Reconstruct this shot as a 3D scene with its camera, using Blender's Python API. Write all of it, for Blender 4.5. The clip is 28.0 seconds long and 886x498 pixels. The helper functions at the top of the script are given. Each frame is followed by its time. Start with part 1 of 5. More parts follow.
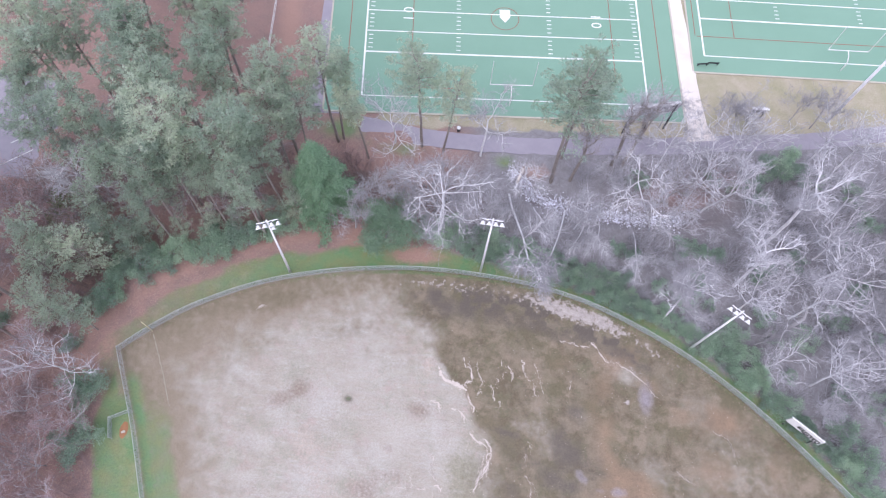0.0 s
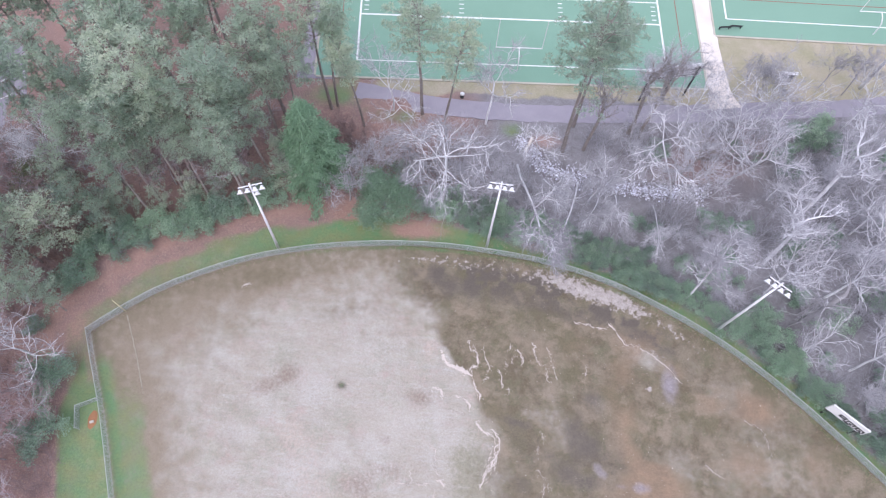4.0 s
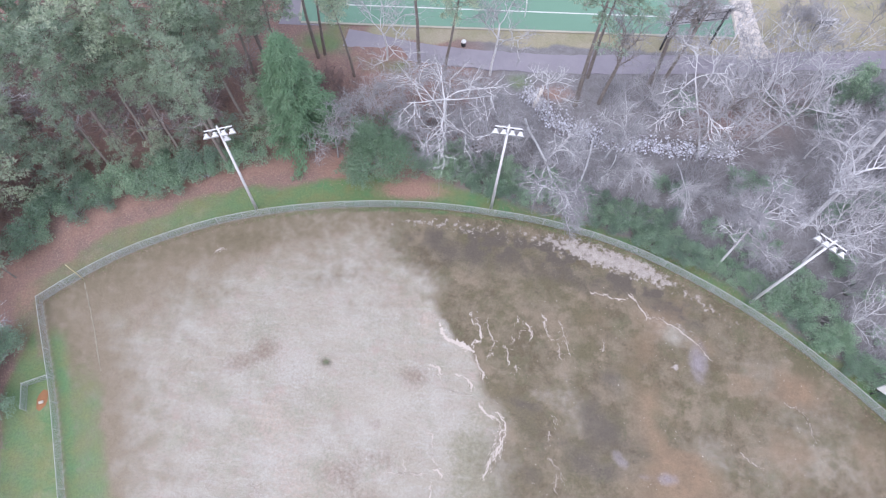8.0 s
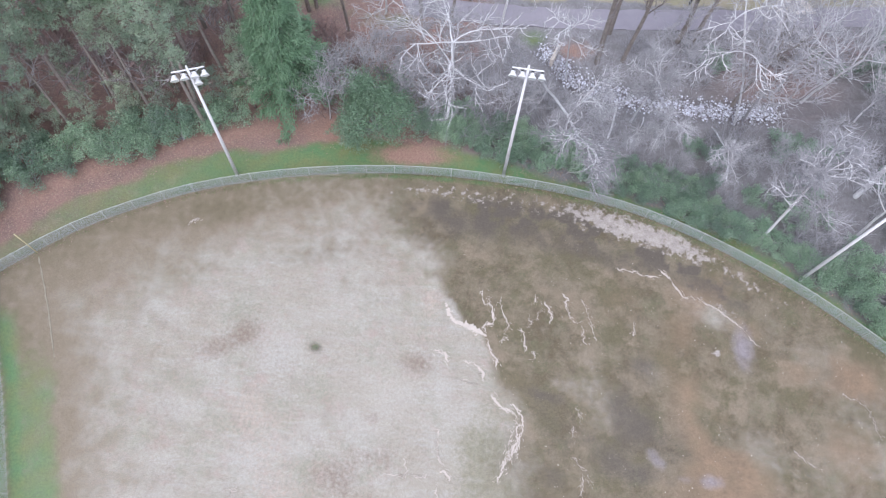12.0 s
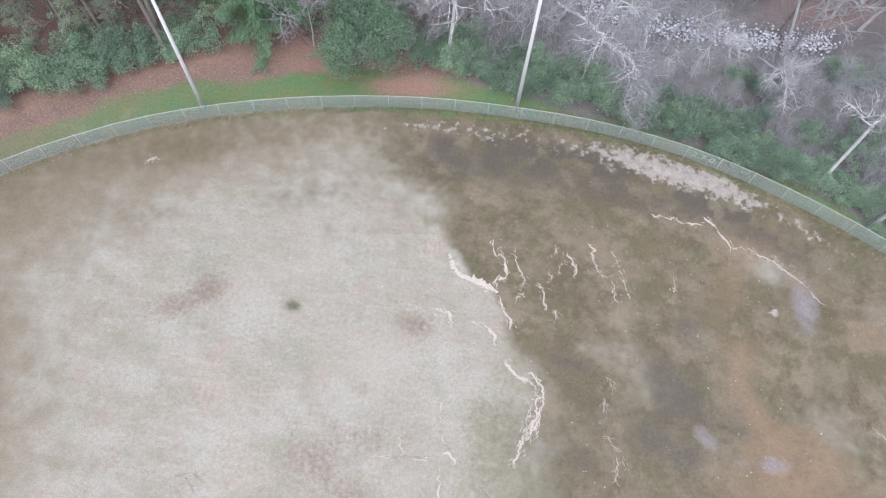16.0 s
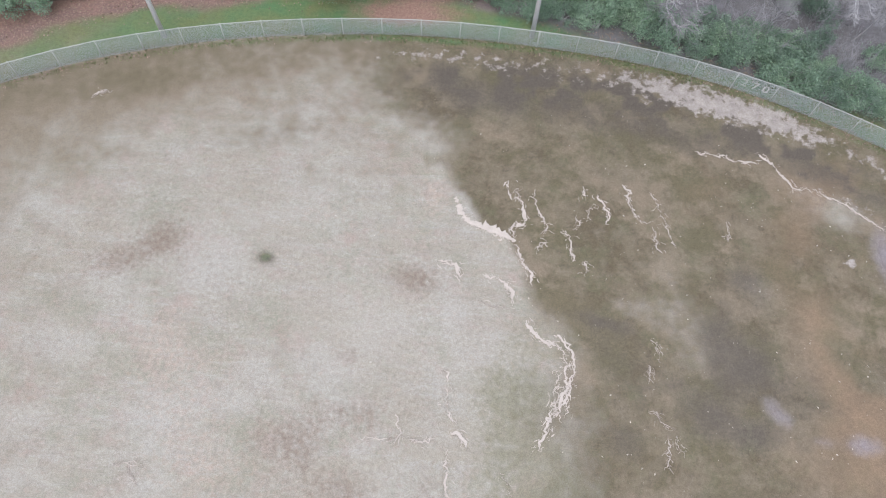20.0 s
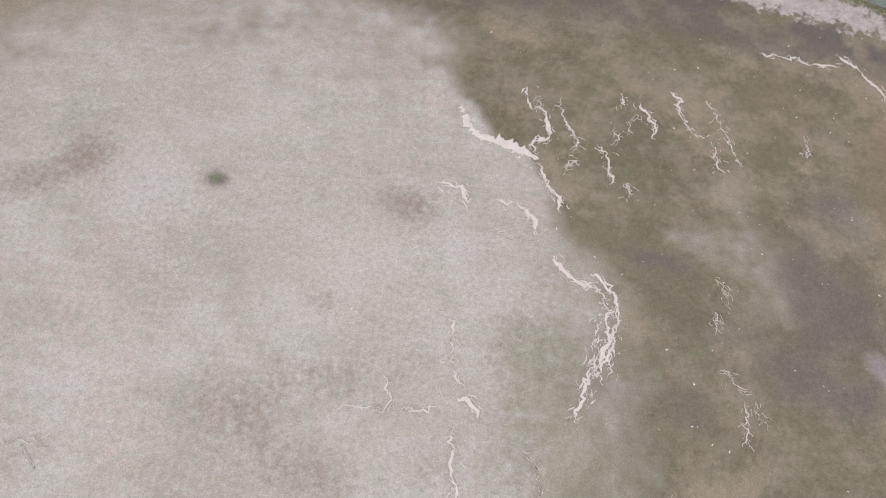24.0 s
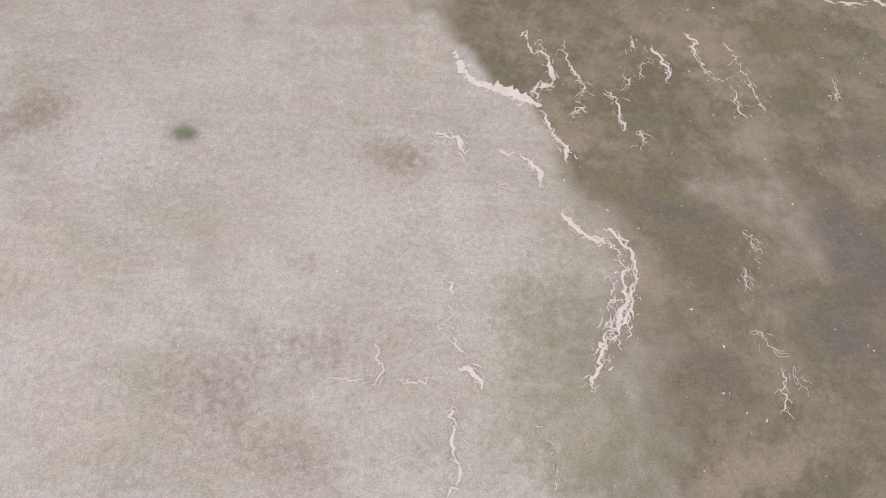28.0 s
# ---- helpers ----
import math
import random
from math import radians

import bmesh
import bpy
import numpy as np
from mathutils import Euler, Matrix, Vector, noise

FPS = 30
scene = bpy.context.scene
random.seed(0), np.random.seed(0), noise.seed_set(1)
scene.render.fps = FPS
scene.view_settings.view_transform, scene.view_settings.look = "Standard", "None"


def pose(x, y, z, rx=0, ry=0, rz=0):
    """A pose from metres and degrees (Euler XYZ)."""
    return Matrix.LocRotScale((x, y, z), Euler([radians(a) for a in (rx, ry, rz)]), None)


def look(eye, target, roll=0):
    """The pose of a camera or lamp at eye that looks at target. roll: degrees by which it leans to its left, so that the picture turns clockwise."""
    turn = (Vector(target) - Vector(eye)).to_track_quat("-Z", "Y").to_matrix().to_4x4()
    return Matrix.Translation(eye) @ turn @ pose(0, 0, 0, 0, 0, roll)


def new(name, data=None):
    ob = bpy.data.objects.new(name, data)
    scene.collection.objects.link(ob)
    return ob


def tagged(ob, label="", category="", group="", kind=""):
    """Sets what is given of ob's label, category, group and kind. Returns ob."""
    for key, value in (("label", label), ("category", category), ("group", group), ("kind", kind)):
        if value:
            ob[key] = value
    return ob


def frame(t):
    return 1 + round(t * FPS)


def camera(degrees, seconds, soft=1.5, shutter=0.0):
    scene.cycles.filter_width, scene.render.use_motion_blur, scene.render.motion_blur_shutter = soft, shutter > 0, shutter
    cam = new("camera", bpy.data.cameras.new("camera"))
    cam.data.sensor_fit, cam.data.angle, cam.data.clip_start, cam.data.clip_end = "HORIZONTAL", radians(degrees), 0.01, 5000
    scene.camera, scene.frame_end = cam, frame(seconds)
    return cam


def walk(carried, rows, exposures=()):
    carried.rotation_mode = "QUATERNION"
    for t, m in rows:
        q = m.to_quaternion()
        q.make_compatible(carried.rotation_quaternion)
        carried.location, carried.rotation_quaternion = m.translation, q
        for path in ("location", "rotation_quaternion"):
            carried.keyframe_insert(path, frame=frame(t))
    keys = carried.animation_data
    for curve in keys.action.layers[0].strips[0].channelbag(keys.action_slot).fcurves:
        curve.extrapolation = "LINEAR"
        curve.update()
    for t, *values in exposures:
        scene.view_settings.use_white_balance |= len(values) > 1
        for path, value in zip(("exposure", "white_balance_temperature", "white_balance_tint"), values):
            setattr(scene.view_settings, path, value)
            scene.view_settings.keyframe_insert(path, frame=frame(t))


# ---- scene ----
cam = camera(65.4, 28.0, 1.2)
PATH = [
    (0, (-0.454, -5.167, 97.72), (-0.448, -4.388, 95.877), 5.7),
    (0.5, (0.033, -5.28, 97.899), (0.03, -4.509, 96.054), 4.9),
    (1, (0.04, -5.184, 96.661), (0.037, -4.413, 94.816), 4.9),
    (1.5, (0.047, -5.742, 94.999), (0.044, -4.959, 93.158), 4.9),
    (2, (-0.141, -5.674, 93.553), (-0.142, -4.888, 91.714), 5.0),
    (2.5, (-0.456, -5.209, 92.298), (-0.451, -4.426, 90.458), 5.5),
    (3, (-0.527, -4.956, 90.929), (-0.52, -4.172, 89.088), 5.6),
    (3.5, (-0.511, -5.312, 89.366), (-0.505, -4.522, 87.528), 5.6),
    (5.5, (0.417, -6.012, 82.572), (0.412, -5.218, 80.736), 4.6),
    (6, (0.218, -5.089, 80.896), (0.221, -4.315, 79.052), 5.1),
    (6.5, (-0.148, -4.618, 79.145), (-0.134, -3.855, 77.296), 6.0),
    (7, (0.608, -4.639, 77.922), (0.614, -3.873, 76.074), 5.1),
    (7.5, (0.853, -4.911, 77.209), (0.848, -4.141, 75.364), 4.7),
    (8, (0.501, -5.352, 76.38), (0.499, -4.57, 74.539), 5.1),
    (8.5, (0.848, -5.598, 75.355), (0.836, -4.81, 73.518), 4.6),
    (9, (0.709, -5.673, 74.003), (0.698, -4.877, 72.168), 4.5),
    (9.5, (0.398, -5.444, 72.775), (0.394, -4.647, 70.941), 5.0),
    (10, (0.073, -4.803, 71.589), (0.075, -4.017, 69.75), 5.4),
    (10.5, (0.018, -4.196, 70.318), (0.019, -3.419, 68.475), 5.4),
    (11, (0.085, -3.627, 69.193), (0.083, -2.862, 67.344), 5.2),
    (11.5, (0.331, -4.077, 67.459), (0.323, -3.3, 65.616), 4.7),
    (12, (-0.01, -5.065, 65.553), (-0.009, -4.261, 63.721), 5.3),
    (12.5, (0.427, -5.477, 63.713), (0.424, -4.657, 61.889), 4.8),
    (14.5, (0.377, -5.813, 57.045), (0.376, -4.967, 55.232), 4.7),
    (15, (0.138, -5.431, 55.776), (0.137, -4.603, 53.955), 4.9),
    (15.5, (0.26, -5.622, 54.351), (0.253, -4.795, 52.53), 4.7),
    (16, (0.222, -5.535, 53.111), (0.222, -4.717, 51.286), 5.1),
    (16.5, (0.446, -5.349, 52.081), (0.446, -4.542, 50.251), 5.0),
    (17, (0.718, -5.218, 50.798), (0.717, -4.412, 48.968), 4.7),
    (17.5, (0.841, -5.363, 49.274), (0.84, -4.548, 47.448), 4.6),
    (18, (0.801, -5.339, 47.733), (0.803, -4.517, 45.909), 4.9),
    (18.5, (0.528, -5.563, 46.265), (0.535, -4.727, 44.449), 5.3),
    (19, (0.402, -5.826, 44.728), (0.404, -4.975, 42.918), 4.9),
    (19.5, (0.172, -6.006, 43.251), (0.177, -5.148, 41.444), 5.2),
    (20, (0.373, -6.523, 41.684), (0.366, -5.647, 39.886), 4.2),
    (20.5, (0.194, -6.625, 40.305), (0.193, -5.747, 38.508), 4.8),
    (21, (0.149, -6.583, 38.849), (0.15, -5.706, 37.052), 4.9),
    (21.5, (0.21, -5.79, 37.754), (0.222, -4.944, 35.941), 5.2),
    (23.5, (0.33, -5.626, 32.24), (0.337, -4.767, 30.434), 4.9),
    (24, (0.376, -5.734, 30.779), (0.378, -4.866, 28.977), 4.5),
    (24.5, (0.234, -5.761, 29.399), (0.237, -4.89, 27.599), 4.6),
    (25, (-0.008, -5.688, 28.095), (0.004, -4.82, 26.293), 5.1),
    (25.5, (-0.059, -5.987, 27.452), (-0.05, -5.116, 25.651), 4.9),
    (26, (-0.226, -6.232, 27.227), (-0.2, -5.361, 25.427), 5.1),
    (26.5, (-0.147, -6.295, 27.143), (-0.117, -5.426, 25.343), 4.7),
    (27, (0.118, -6.282, 27.041), (0.143, -5.413, 25.24), 4.4),
    (27.5, (0.337, -6.265, 26.79), (0.357, -5.387, 24.993), 4.2),
    (28, (0.434, -6.011, 26.691), (0.453, -5.139, 24.891), 4.3),
]
walk(cam, [(t, look(eye, target, roll)) for t, eye, target, roll in PATH],
     [(0, 0.15, 6050, 20), (3.5, 0.15, 6050, 19), (8, 0.14, 6050, 15), (12, 0.13, 6100, 12), (16, 0.13, 6270, 9), (21, -0.06, 6370, 10), (24, -0.12, 6560, 12), (26, -0.13, 6720, 13), (28, -0.13, 6720, 13)])


# ---- light ----
def build_world():
    world = bpy.data.worlds.new("overcast_sky")
    scene.world = world
    world.use_nodes = True
    nt = world.node_tree
    nt.nodes.clear()
    out = nt.nodes.new("ShaderNodeOutputWorld")
    back = nt.nodes.new("ShaderNodeBackground")
    sky = nt.nodes.new("ShaderNodeTexSky")
    sky.sky_type = "NISHITA"
    sky.sun_disc = False
    sky.sun_elevation, sky.sun_rotation = radians(52), radians(200)
    sky.air_density, sky.dust_density, sky.ozone_density = 1.0, 6.0, 1.0
    cloud = nt.nodes.new("ShaderNodeMix")
    cloud.data_type = "RGBA"
    cloud.inputs[0].default_value = 0.8
    nt.links.new(sky.outputs[0], cloud.inputs[6])
    cloud.inputs[7].default_value = (8.3, 8.6, 9.7, 1)
    nt.links.new(cloud.outputs[2], back.inputs[0])
    back.inputs[1].default_value = SKY
    nt.links.new(back.outputs[0], out.inputs[0])
    sun = new("sun", bpy.data.lights.new("sun", "SUN"))
    sun.data.energy, sun.data.angle, sun.data.color = SUN, radians(40), (1.0, 0.96, 0.92)
    sun.matrix_world = look((0, 0, 200), (40, 110, 0))


SKY, SUN = 0.152, 1.3
build_world()


# ---- materials ----
def material(name):
    m = bpy.data.materials.new(name)
    m.use_nodes = True
    return m, m.node_tree, m.node_tree.nodes["Principled BSDF"]


def mixed(nt, fac, a, b, kind="MIX"):
    """A colour mix; fac, a and b are sockets or values."""
    n = nt.nodes.new("ShaderNodeMix")
    n.data_type, n.blend_type = "RGBA", kind
    for i, v in ((0, fac), (6, a), (7, b)):
        if isinstance(v, bpy.types.NodeSocket):
            nt.links.new(v, n.inputs[i])
        else:
            n.inputs[i].default_value = v if i == 0 else (*v, 1)
    return n.outputs[2]


def noise_node(nt, scale, detail=4, rough=0.6, lo=0.3, hi=0.7, stretch=None, turn=0.0):
    geo = nt.nodes.new("ShaderNodeNewGeometry")
    n = nt.nodes.new("ShaderNodeTexNoise")
    n.inputs["Scale"].default_value, n.inputs["Detail"].default_value, n.inputs["Roughness"].default_value = scale, detail, rough
    src = geo.outputs["Position"]
    if stretch:
        mp = nt.nodes.new("ShaderNodeMapping")
        mp.inputs["Scale"].default_value = stretch
        mp.inputs["Rotation"].default_value = (0, 0, radians(-turn))
        nt.links.new(src, mp.inputs["Vector"])
        src = mp.outputs[0]
    nt.links.new(src, n.inputs["Vector"])
    r = nt.nodes.new("ShaderNodeMapRange")
    r.inputs[1].default_value, r.inputs[2].default_value = lo, hi
    nt.links.new(n.outputs["Fac"], r.inputs[0])
    return r.outputs[0]


def surface(name, a, b, scale=3.0, rough=0.8, metal=0.0, bump=0.3, fine=40.0, vary=0.0, island=0.0, glow=0.0, tint=1.0):
    """Two-tone worn surface: a and b mixed by broad and fine noise, with relief; vary: by object, island: by piece; glow: light let through thin leaves."""
    m, nt, p = material(name)
    broad, small = noise_node(nt, scale), noise_node(nt, fine, 3)
    c = mixed(nt, broad, a, b)
    dark = tuple(0.7 * (x + y) / 2 for x, y in zip(a, b))
    half = nt.nodes.new("ShaderNodeMath")
    half.operation, half.inputs[1].default_value = "MULTIPLY", 0.35
    nt.links.new(small, half.inputs[0])
    c = mixed(nt, half.outputs[0], c, dark)
    for source, amount in (("object", vary), ("island", island)):
        if amount:
            if source == "object":
                rnd = nt.nodes.new("ShaderNodeObjectInfo").outputs["Random"]
            else:
                rnd = nt.nodes.new("ShaderNodeNewGeometry").outputs["Random Per Island"]
            hsv = nt.nodes.new("ShaderNodeHueSaturation")
            rng = nt.nodes.new("ShaderNodeMapRange")
            rng.inputs[3].default_value, rng.inputs[4].default_value = 1 - amount, 1 + amount
            nt.links.new(rnd, rng.inputs[0])
            nt.links.new(rng.outputs[0], hsv.inputs["Value"])
            hue = nt.nodes.new("ShaderNodeMapRange")
            shift = amount * 0.08 * (tint if source == "object" else 1.0)
            hue.inputs[3].default_value, hue.inputs[4].default_value = 0.5 + shift, 0.5 - shift
            nt.links.new(rnd, hue.inputs[0])
            nt.links.new(hue.outputs[0], hsv.inputs["Hue"])
            nt.links.new(c, hsv.inputs["Color"])
            c = hsv.outputs[0]
    nt.links.new(c, p.inputs["Base Color"])
    p.inputs["Roughness"].default_value, p.inputs["Metallic"].default_value = rough, metal
    if glow:
        thin, both = nt.nodes.new("ShaderNodeBsdfTranslucent"), nt.nodes.new("ShaderNodeMixShader")
        nt.links.new(c, thin.inputs["Color"])
        both.inputs[0].default_value = glow
        nt.links.new(p.outputs[0], both.inputs[1])
        nt.links.new(thin.outputs[0], both.inputs[2])
        nt.links.new(both.outputs[0], nt.nodes["Material Output"].inputs["Surface"])
    if bump:
        bn = nt.nodes.new("ShaderNodeBump")
        bn.inputs["Strength"].default_value, bn.inputs["Distance"].default_value = bump, 0.02
        nt.links.new(small, bn.inputs["Height"])
        nt.links.new(bn.outputs[0], p.inputs["Normal"])
    return m


def ground_material():
    """Soil, dry turf, leaf litter and grass, laid by the masks that the ground carries."""
    m, nt, p = material("ground_soil")

    def mask(name):
        n = nt.nodes.new("ShaderNodeAttribute")
        n.attribute_name = name
        return n.outputs["Fac"]

    def torn(fac, scale, amount, lo=0.35, hi=0.65):
        """The mask with an edge broken up by noise."""
        n = noise_node(nt, scale, 5, 0.65, 0, 1)
        a = nt.nodes.new("ShaderNodeMath")
        a.operation, a.inputs[1].default_value, a.inputs[2].default_value = "MULTIPLY_ADD", amount, -amount / 2
        nt.links.new(n, a.inputs[0])
        s = nt.nodes.new("ShaderNodeMath")
        s.operation = "ADD"
        nt.links.new(a.outputs[0], s.inputs[0])
        nt.links.new(fac, s.inputs[1])
        r = nt.nodes.new("ShaderNodeMapRange")
        r.interpolation_type = "SMOOTHSTEP"
        r.inputs[1].default_value, r.inputs[2].default_value = lo, hi
        nt.links.new(s.outputs[0], r.inputs[0])
        return r.outputs[0]

    pale = mixed(nt, noise_node(nt, 0.16, 6, 0.65, 0.35, 0.65), (0.335, 0.305, 0.253), (0.405, 0.385, 0.342))
    pale = mixed(nt, noise_node(nt, 0.5, 8, 0.78, 0.47, 0.72), pale, (0.285, 0.245, 0.205))
    pale = mixed(nt, noise_node(nt, 0.24, 7, 0.75, 0.49, 0.68), pale, (0.3, 0.3, 0.235))
    pale = mixed(nt, noise_node(nt, 0.3, 7, 0.75, 0.54, 0.7, (1, 2.2, 1)), pale, (0.385, 0.325, 0.295))
    pale = mixed(nt, noise_node(nt, 0.45, 6, 0.7, 0.45, 1.0, (0.6, 1.9, 1)), pale, (0.41, 0.395, 0.375))
    pale = mixed(nt, noise_node(nt, 0.9, 7, 0.8, 0.58, 0.72), pale, (0.37, 0.29, 0.235))
    pale = mixed(nt, noise_node(nt, 0.5, 6, 0.8, 0.5, 0.85, (0.35, 2.0, 1), 22), pale, (0.335, 0.315, 0.285))
    pale = mixed(nt, noise_node(nt, 0.4, 6, 0.8, 0.5, 0.85, (0.4, 2.2, 1), 22), pale, (0.445, 0.435, 0.425))
    pale = mixed(nt, noise_node(nt, 0.22, 7, 0.74, 0.52, 0.64), pale, (0.305, 0.3, 0.245))
    pale = mixed(nt, noise_node(nt, 0.26, 7, 0.76, 0.53, 0.66), pale, (0.38, 0.315, 0.28))
    pale = mixed(nt, noise_node(nt, 0.15, 6, 0.68, 0.5, 0.7), pale, (0.408, 0.392, 0.362))
    pale = mixed(nt, noise_node(nt, 2.2, 6, 0.85, 0.55, 0.68), pale, (0.42, 0.345, 0.305))
    pale = mixed(nt, noise_node(nt, 1.7, 6, 0.85, 0.57, 0.72), pale, (0.265, 0.255, 0.215))
    pale = mixed(nt, torn(mask("blush"), 2.6, 1.9, 0.5, 1.25), pale, (0.45, 0.365, 0.315))
    pale = mixed(nt, torn(mask("smudge"), 2.6, 1.7, 0.15, 1.15), pale, (0.25, 0.203, 0.168))
    pale = mixed(nt, torn(mask("bleach"), 0.5, 0.8, 0.2, 1.3), pale, (0.435, 0.412, 0.372))
    pale = mixed(nt, torn(mask("moss"), 2.2, 1.8, 0.2, 1.5), pale, (0.235, 0.228, 0.165))
    pale = mixed(nt, torn(mask("tan"), 0.45, 1.3, 0.05, 1.05), pale, (0.24, 0.2, 0.15))
    brown = mixed(nt, noise_node(nt, 0.22, 7, 0.72, 0.42, 0.58), (0.132, 0.108, 0.071), (0.21, 0.178, 0.13))
    brown = mixed(nt, noise_node(nt, 0.33, 7, 0.75, 0.5, 0.66), brown, (0.145, 0.138, 0.085))
    brown = mixed(nt, noise_node(nt, 0.85, 7, 0.78, 0.53, 0.72), brown, (0.105, 0.088, 0.062))
    brown = mixed(nt, noise_node(nt, 0.6, 6, 0.75, 0.52, 0.75), brown, (0.215, 0.184, 0.143))
    brown = mixed(nt, noise_node(nt, 2.0, 6, 0.85, 0.56, 0.72), brown, (0.225, 0.195, 0.155))
    brown = mixed(nt, noise_node(nt, 1.5, 6, 0.85, 0.58, 0.85), brown, (0.095, 0.084, 0.06))
    brown = mixed(nt, noise_node(nt, 0.2, 6, 0.68, 0.5, 0.6), brown, (0.138, 0.122, 0.076))
    brown = mixed(nt, noise_node(nt, 0.24, 6, 0.68, 0.52, 0.62), brown, (0.23, 0.19, 0.14))
    c = mixed(nt, torn(mask("damp"), 0.9, 0.8, 0.1, 0.9), pale, brown)
    warm = mixed(nt, noise_node(nt, 0.5, 6, 0.7, 0.4, 0.62), (0.268, 0.192, 0.13), (0.205, 0.152, 0.106))
    c = mixed(nt, torn(mask("rust"), 0.5, 0.8, 0.15, 1.0), c, warm)
    c = mixed(nt, torn(mask("olive"), 0.9, 1.3, 0.2, 1.15), c, (0.155, 0.132, 0.085))
    c = mixed(nt, torn(mask("wet"), 0.55, 0.9, 0.1, 0.95), c, (0.116, 0.1, 0.084))
    # lilac sky sheen on the puddles, painted into the soil colour
    c = mixed(nt, torn(mask("pool_sheen"), 0.8, 0.9, 0.25, 1.25), c, (0.28, 0.25, 0.275))
    grit = mixed(nt, noise_node(nt, 1.1, 7, 0.75, 0.4, 0.65), (0.43, 0.39, 0.365), (0.31, 0.28, 0.265))
    c = mixed(nt, torn(mask("sand"), 1.4, 2.2, 0.4, 0.75), c, grit)
    litter = mixed(nt, noise_node(nt, 0.5, 5, 0.65, 0.35, 0.65), (0.3, 0.185, 0.165), (0.225, 0.155, 0.145))
    litter = mixed(nt, noise_node(nt, 6, 4, 0.75, 0.5, 0.62), litter, (0.37, 0.27, 0.225))
    litter = mixed(nt, mask("ash"), litter, mixed(nt, noise_node(nt, 0.7, 5, 0.7, 0.35, 0.65), (0.255, 0.25, 0.268), (0.19, 0.183, 0.19)))
    c = mixed(nt, torn(mask("litter"), 1.5, 0.8), c, litter)
    c = mixed(nt, torn(mask("bed"), 1.5, 0.8, 0.2, 0.8), c, (0.2, 0.185, 0.195))
    grass = mixed(nt, noise_node(nt, 0.45, 5, 0.6, 0.35, 0.65), (0.115, 0.24, 0.11), (0.19, 0.225, 0.105))
    c = mixed(nt, torn(mask("grass"), 0.9, 0.7, 0.1, 1.0), c, grass)
    leafy = mixed(nt, noise_node(nt, 5.0, 5, 0.8, 0.4, 0.6), (0.3, 0.185, 0.15), (0.4, 0.26, 0.215))
    c = mixed(nt, torn(mask("clay"), 1.1, 0.9, 0.15, 0.95), c, leafy)
    dry = mixed(nt, noise_node(nt, 0.3, 5, 0.6, 0.35, 0.65), (0.385, 0.345, 0.265), (0.3, 0.29, 0.19))
    c = mixed(nt, torn(mask("hay"), 0.8, 0.6, 0.3, 0.75), c, dry)
    grain = noise_node(nt, 13, 4, 0.8, 0.3, 0.7)
    c = mixed(nt, 0.55, c, mixed(nt, grain, (0.26, 0.25, 0.24), (0.73, 0.73, 0.73)), "OVERLAY")
    c = mixed(nt, 0.55, c, mixed(nt, noise_node(nt, 3.6, 6, 0.85, 0.34, 0.66), (0.34, 0.335, 0.33), (0.68, 0.675, 0.67)), "OVERLAY")
    speck = noise_node(nt, 18, 3, 0.7, 0.55, 0.7)
    half = nt.nodes.new("ShaderNodeMath")
    half.operation, half.inputs[1].default_value = "MULTIPLY", 0.3
    nt.links.new(speck, half.inputs[0])
    c = mixed(nt, half.outputs[0], c, (0.09, 0.08, 0.06))
    nt.links.new(c, p.inputs["Base Color"])
    rough = nt.nodes.new("ShaderNodeMapRange")
    rough.inputs[3].default_value, rough.inputs[4].default_value = 0.95, 0.22
    nt.links.new(torn(mask("pool_sheen"), 0.9, 0.5, 0.2, 0.9), rough.inputs[0])
    nt.links.new(rough.outputs[0], p.inputs["Roughness"])
    bn = nt.nodes.new("ShaderNodeBump")
    bn.inputs["Strength"].default_value, bn.inputs["Distance"].default_value = 0.35, 0.03
    nt.links.new(grain, bn.inputs["Height"])
    nt.links.new(bn.outputs[0], p.inputs["Normal"])
    return m


def chain_link_material():
    """Woven galvanised wire: thin crossing strands, open between."""
    m, nt, p = material("chain_link_wire")
    uv = nt.nodes.new("ShaderNodeUVMap")
    sep = nt.nodes.new("ShaderNodeSeparateXYZ")
    nt.links.new(uv.outputs[0], sep.inputs[0])
    strands = []
    for sign in (1, -1):
        a = nt.nodes.new("ShaderNodeMath")
        a.operation, a.inputs[1].default_value = "MULTIPLY_ADD", sign
        nt.links.new(sep.outputs[1], a.inputs[0])
        nt.links.new(sep.outputs[0], a.inputs[2])
        pp = nt.nodes.new("ShaderNodeMath")
        pp.operation, pp.inputs[1].default_value = "PINGPONG", 0.035
        nt.links.new(a.outputs[0], pp.inputs[0])
        lt = nt.nodes.new("ShaderNodeMath")
        lt.operation, lt.inputs[1].default_value = "LESS_THAN", 0.0096
        nt.links.new(pp.outputs[0], lt.inputs[0])
        strands.append(lt.outputs[0])
    mx = nt.nodes.new("ShaderNodeMath")
    mx.operation = "MAXIMUM"
    nt.links.new(strands[0], mx.inputs[0])
    nt.links.new(strands[1], mx.inputs[1])
    nt.links.new(mx.outputs[0], p.inputs["Alpha"])
    nt.links.new(mixed(nt, noise_node(nt, 2.0), (0.39, 0.435, 0.455), (0.47, 0.505, 0.53)), p.inputs["Base Color"])
    p.inputs["Roughness"].default_value, p.inputs["Metallic"].default_value = 0.55, 0.2
    return m


